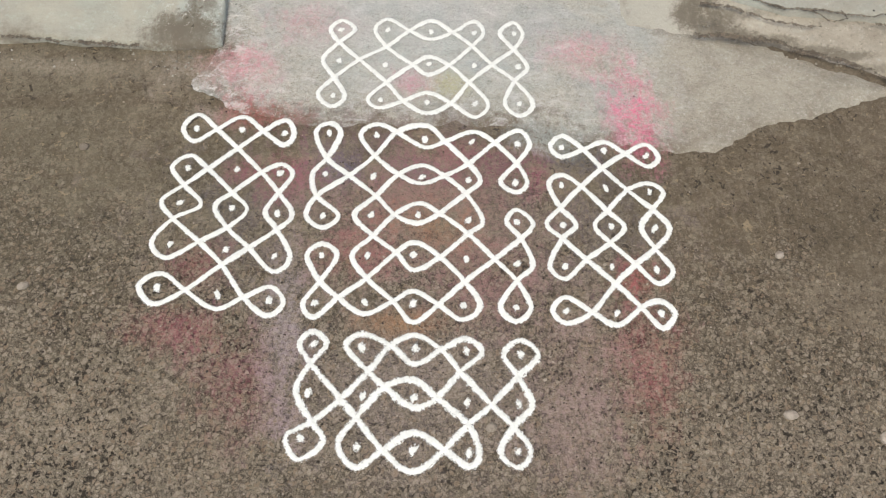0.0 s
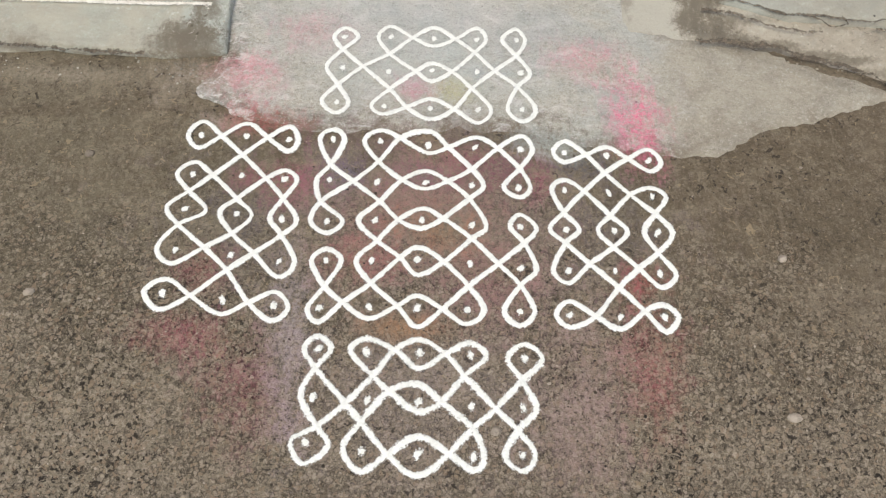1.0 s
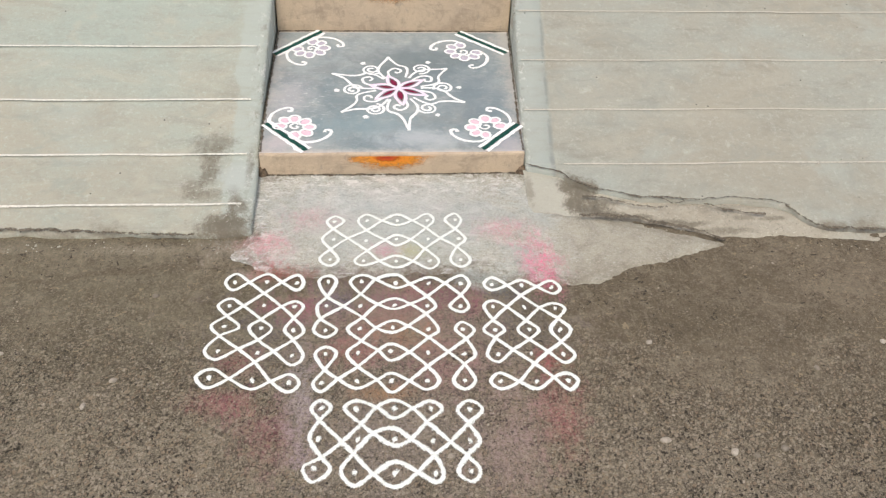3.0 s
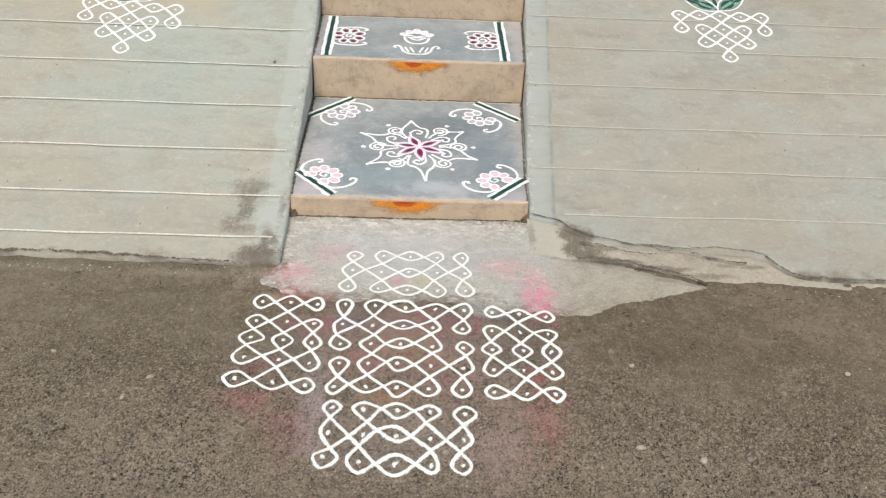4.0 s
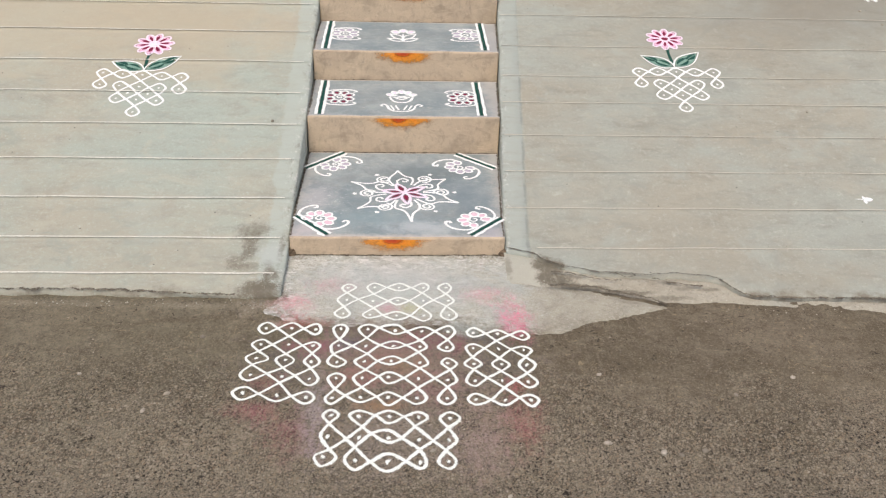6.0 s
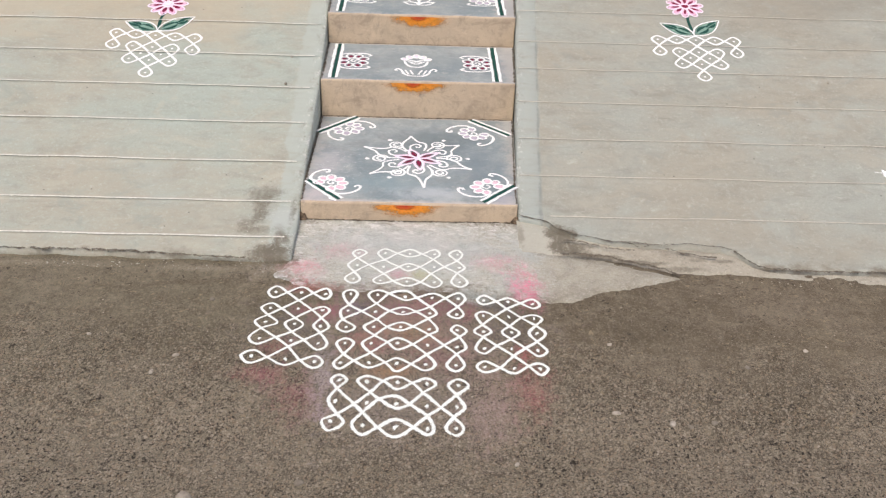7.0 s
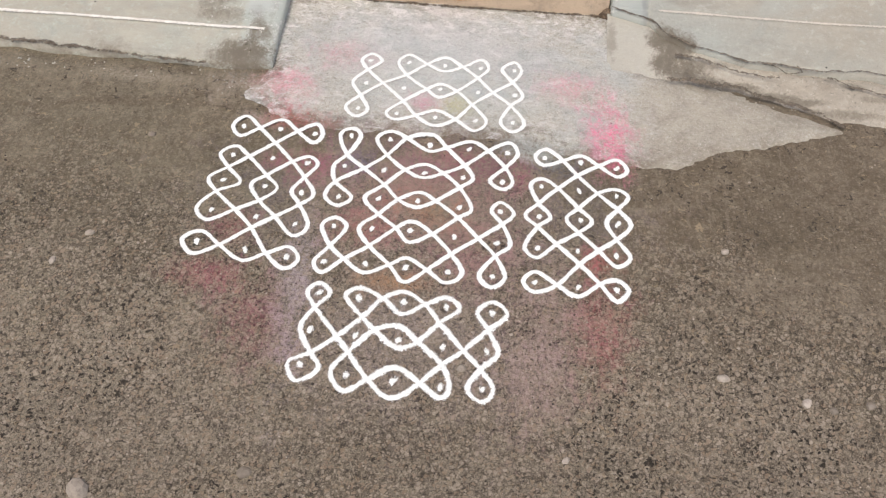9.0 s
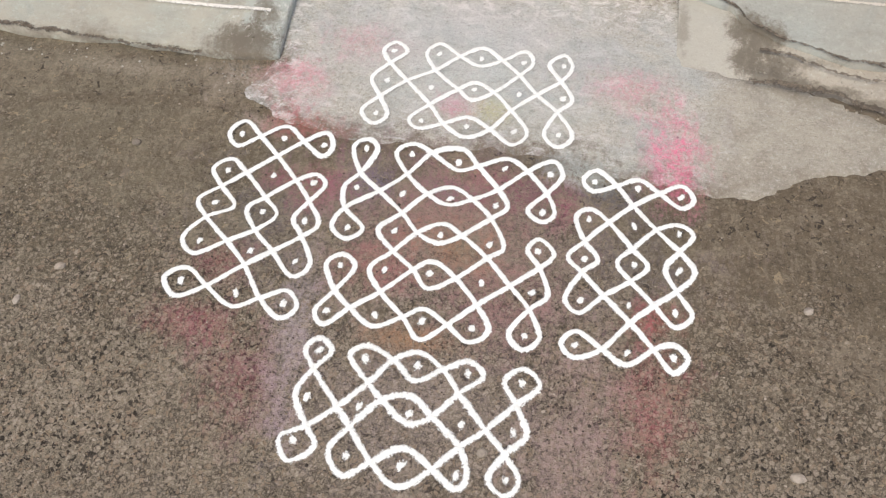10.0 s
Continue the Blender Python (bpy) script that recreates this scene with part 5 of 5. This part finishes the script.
for x, y, size in ((-0.57, 0.905, 0.010), (-0.625, 0.632, 0.009), (0.144, 0.404, 0.010), (0.655, 0.712, 0.008), (0.342, 0.245, 0.008), (-0.496, 0.111, 0.019), (-0.220, 0.168, 0.012),
                   (-0.68, 0.561, 0.008), (0.783, 0.394, 0.009), (0.83, 0.384, 0.009), (0.90, 0.40, 0.010), (0.632, 0.429, 0.009), (-0.9, 0.72, 0.008), (1.25, 0.70, 0.009), (1.05, 0.62, 0.008)):
    pebble(x, y, size)


def chippings(name, label, category, material, spots):
    """Flat-topped chips of stone at (x, y, radius, height of the ground), all in one mesh."""
    rng = random.Random(len(spots))
    verts, faces = [], []
    for x, y, s, z in spots:
        a, i, stretch = rng.uniform(0, 6.3), len(verts), rng.uniform(0.65, 1.0)
        lean = (rng.uniform(-0.2, 0.2), rng.uniform(-0.2, 0.2))
        for shrink, up in ((1.0, -0.15), (rng.uniform(0.45, 0.7), rng.uniform(0.35, 0.65))):
            for k in range(5):
                r = s * shrink * (0.8 + 0.4 * ((k * 37 + i) % 11) / 11)
                u, v = r * math.cos(a + k * 1.257), r * stretch * math.sin(a + k * 1.257)
                verts.append((x + u, y + v, z + s * up * (1 + lean[0] * math.cos(k) + lean[1] * math.sin(k))))
        faces += [(i + k, i + (k + 1) % 5, i + 5 + (k + 1) % 5, i + 5 + k) for k in range(5)] + [tuple(i + 5 + k for k in range(5))]
    me = bpy.data.meshes.new(name)
    me.from_pydata(verts, [], faces)
    me.materials.append(material)
    return tagged(new(name, me), label, category, kind="stuff")


def build_gravel():
    """Fine loose chippings, thinner towards the ramp."""
    rng = random.Random(5)
    spots = []
    for _ in range(13000):
        x, y = rng.uniform(-1.8, 1.8), 1.08 - 1.65 * rng.random() ** 0.8
        edge = 0.74 - 0.12 * (x > 0.45) + 0.22 * noise.noise((x * 2.2, y * 2.2, 4))
        dense = 0.30 if y < edge else -0.15
        if noise.noise((x * 5, y * 5, 11)) + dense < rng.uniform(-0.45, 0.55):
            continue
        s = rng.uniform(0.0011, 0.0028) * (1.8 if rng.random() < 0.05 else 1.0)
        spots.append((x, y, s, road_z(x, y)))
    return chippings("gravel", "fine loose stone chippings strewn over the road", "gravel", CHIPS, spots)


build_gravel()


def build_rubble():
    """Crumbs broken from the two ramps where their corners have gone."""
    rng = random.Random(9)
    spots = []
    for cx, cy, rx, ry, count in ((-0.42, 1.12, 0.07, 0.05, 90), (-0.40, 1.20, 0.03, 0.05, 30), (0.60, 1.21, 0.06, 0.03, 40), (0.80, 1.14, 0.12, 0.02, 30), (1.3, 1.06, 0.25, 0.02, 20), (-0.9, 1.10, 0.40, 0.02, 50)):
        for _ in range(count):
            x, y = rng.gauss(cx, rx * 0.6), rng.gauss(cy, ry * 0.6)
            s = rng.uniform(0.0012, 0.0034)
            spots.append((x, y, s, max(road_z(x, y), ramp_z(y) if y > (1.17 if x < 0 else 1.2) else -1) + 0.001))
    return chippings("rubble", "crumbled concrete grit along the broken ramp foot", "rubble", FOOTING, spots)


build_rubble()


# ---- scraps and marks on the ramp ----
def draw_scrap():
    ob = thing("fallen_blossom", "small white fallen blossom lying on the ramp", "blossom")
    x, y = 1.852, 1.660
    blot("petal", petal(x - 0.004, y, 0.05, 0.040, 0.014), ramp_top, PAINTED, ob, lift=0.003, height=0.004)
    blot("petal", petal(x, y - 0.004, radians(100), 0.026, 0.009), ramp_top, PAINTED, ob, lift=0.003, height=0.004)
    blot("petal", petal(x, y + 0.004, radians(-95), 0.034, 0.009), ramp_top, PAINTED, ob, lift=0.003, height=0.004)
    stroke("stalk", [(x - 0.004 - 0.008 * i, y + 0.001 * i) for i in range(5)], 0.004, ramp_top, PAINTED, ob, lift=0.002)


draw_scrap()
ob = thing("chalk_stroke_drawing", "worn white curved strokes of a drawing high on the ramp", "floor drawing")
for off in (0.0, 0.060):
    pts = spline([(2.29 + off, 3.36, 0), (2.34 + off, 3.26, 0), (2.382 + off * 0.7, 3.185, 0), (2.412 + off * 0.7, 3.145, 0)], False, 0.01)
    stroke("line", [(p.x, p.y) for p in pts], 0.022, ramp_top, PAINTED, ob)
for x, y, size in ((-0.478, 2.114, 0.008), (-0.473, 2.305, 0.005), (-0.80, 2.32, 0.005), (2.33, 3.05, 0.008), (2.40, 2.93, 0.007), (1.80, 2.22, 0.006)):
    pebble(x, y, size, "crumb", "dark crumb of earth lying on the ramp", ramp_top)["group"] = "crumbs on the ramps"


def draw_dirt_and_shade():
    """Earth gathered in the cracks at the foot of the ramps and beside the treads, and painted shade in the gap and at
    the riser feet.
    """
    ob = thing("crack_dirt_and_shade", "dark earth in ramp cracks, with painted shade in gaps and crevices", "dirt", kind="stuff")

    def line(stops, width, surface, name="crack_line", wander=1.0):
        pts = [(p.x, p.y + wander * (0.006 * noise.noise((p.x * 30, p.y * 30, 8)) + 0.003 * noise.noise((p.x * 90, p.y * 90, 3)))) for p in spline([(x, y, 0) for x, y in stops], False, 0.006)]
        stroke(name, pts, width, surface, DIRT_SHADE, ob, height=0.0006)

    def slab(x, y):
        return ramp_z(y) + 0.0035

    def layer(x, y):
        return max(ramp_z(y) - 0.004, road_z(x, y) + 0.004)

    line([(x, y + 0.003) for x, y in CRACK[:6]], 0.011, slab)
    line([(x, y + 0.003) for x, y in CRACK[5:10]], 0.008, slab)
    # shadow of the gap under the slab's edge, painted as a dark strip
    line([(1.165, 1.210), (1.213, 1.150), (1.272, 1.121), (1.457, 1.113), (1.80, 1.112), (2.7, 1.112)], 0.014, slab, "gap_line")
    line([(0.56, 1.188), (0.649, 1.184), (0.726, 1.174), (0.799, 1.148), (0.891, 1.122), (0.955, 1.082)], 0.020, layer, "gap_line")
    line([(0.58, 1.262), (0.66, 1.245), (0.74, 1.222), (0.82, 1.212)], 0.012, layer)
    line([(0.80, 1.246), (0.835, 1.222), (0.87, 1.228), (0.86, 1.246)], 0.007, slab)
    line([(0.93, 1.225), (1.02, 1.195), (1.10, 1.185)], 0.012, layer)
    # earth washed over the foot of the other ramp
    line([(-0.50, 1.120), (-0.58, 1.125), (-0.75, 1.135), (-1.0, 1.15), (-1.4, 1.15)], 0.016, lambda x, y: max(ramp_z(y), road_z(x, y)) + 0.003)
    for i, (_, _, _, y1) in enumerate(STEPS[:4]):
        x0, x1 = inner_l(y1) + 0.006, inner_r(y1) - 0.006
        # dark strip at the riser's foot paints the shade in the crevice
        line([(x0 + (x1 - x0) * j / 6, y1 - 0.006) for j in range(7)], 0.018 if i == 0 else 0.012, tread_z(i), "crevice_line", 0.25)
        for side, k in ((inner_l, 1), (inner_r, -1)):
            line([(side(y) + k * 0.007, y) for y in (STEPS[i][0] + 0.01 + (y1 - STEPS[i][0] - 0.02) * j / 6 for j in range(7))], 0.013, tread_z(i), "crevice_line", 0.0)
    # crevice shade painted below the lowest riser too
    x0, x1 = inner_l(1.4) + 0.01, inner_r(1.4) - 0.01
    line([(x0 + (x1 - x0) * j / 6, 1.397) for j in range(7)], 0.014, apron_z, "crevice_line", 0.4)

    # added dark lumps in place of the shaded gaps beside the lowest riser
    for side, k in ((inner_l, 1), (inner_r, -1)):
        bm = bmesh.new()
        bmesh.ops.create_icosphere(bm, subdivisions=3, radius=1.0)
        cx = side(1.40) + k * 0.006
        for v in bm.verts:
            r = 1 + 0.5 * noise.noise(v.co * 2.3 + Vector((k * 7, 0, 0)))
            v.co = Vector((cx + v.co.x * 0.017 * r, 1.400 + v.co.y * 0.010 * r, 0.006 + v.co.z * 0.026 * r))
        part("gap_shade_lump", bm, GAP_SHADE, ob, "dark lump in place of the shaded gap beside the riser", smooth=True)


draw_dirt_and_shade()
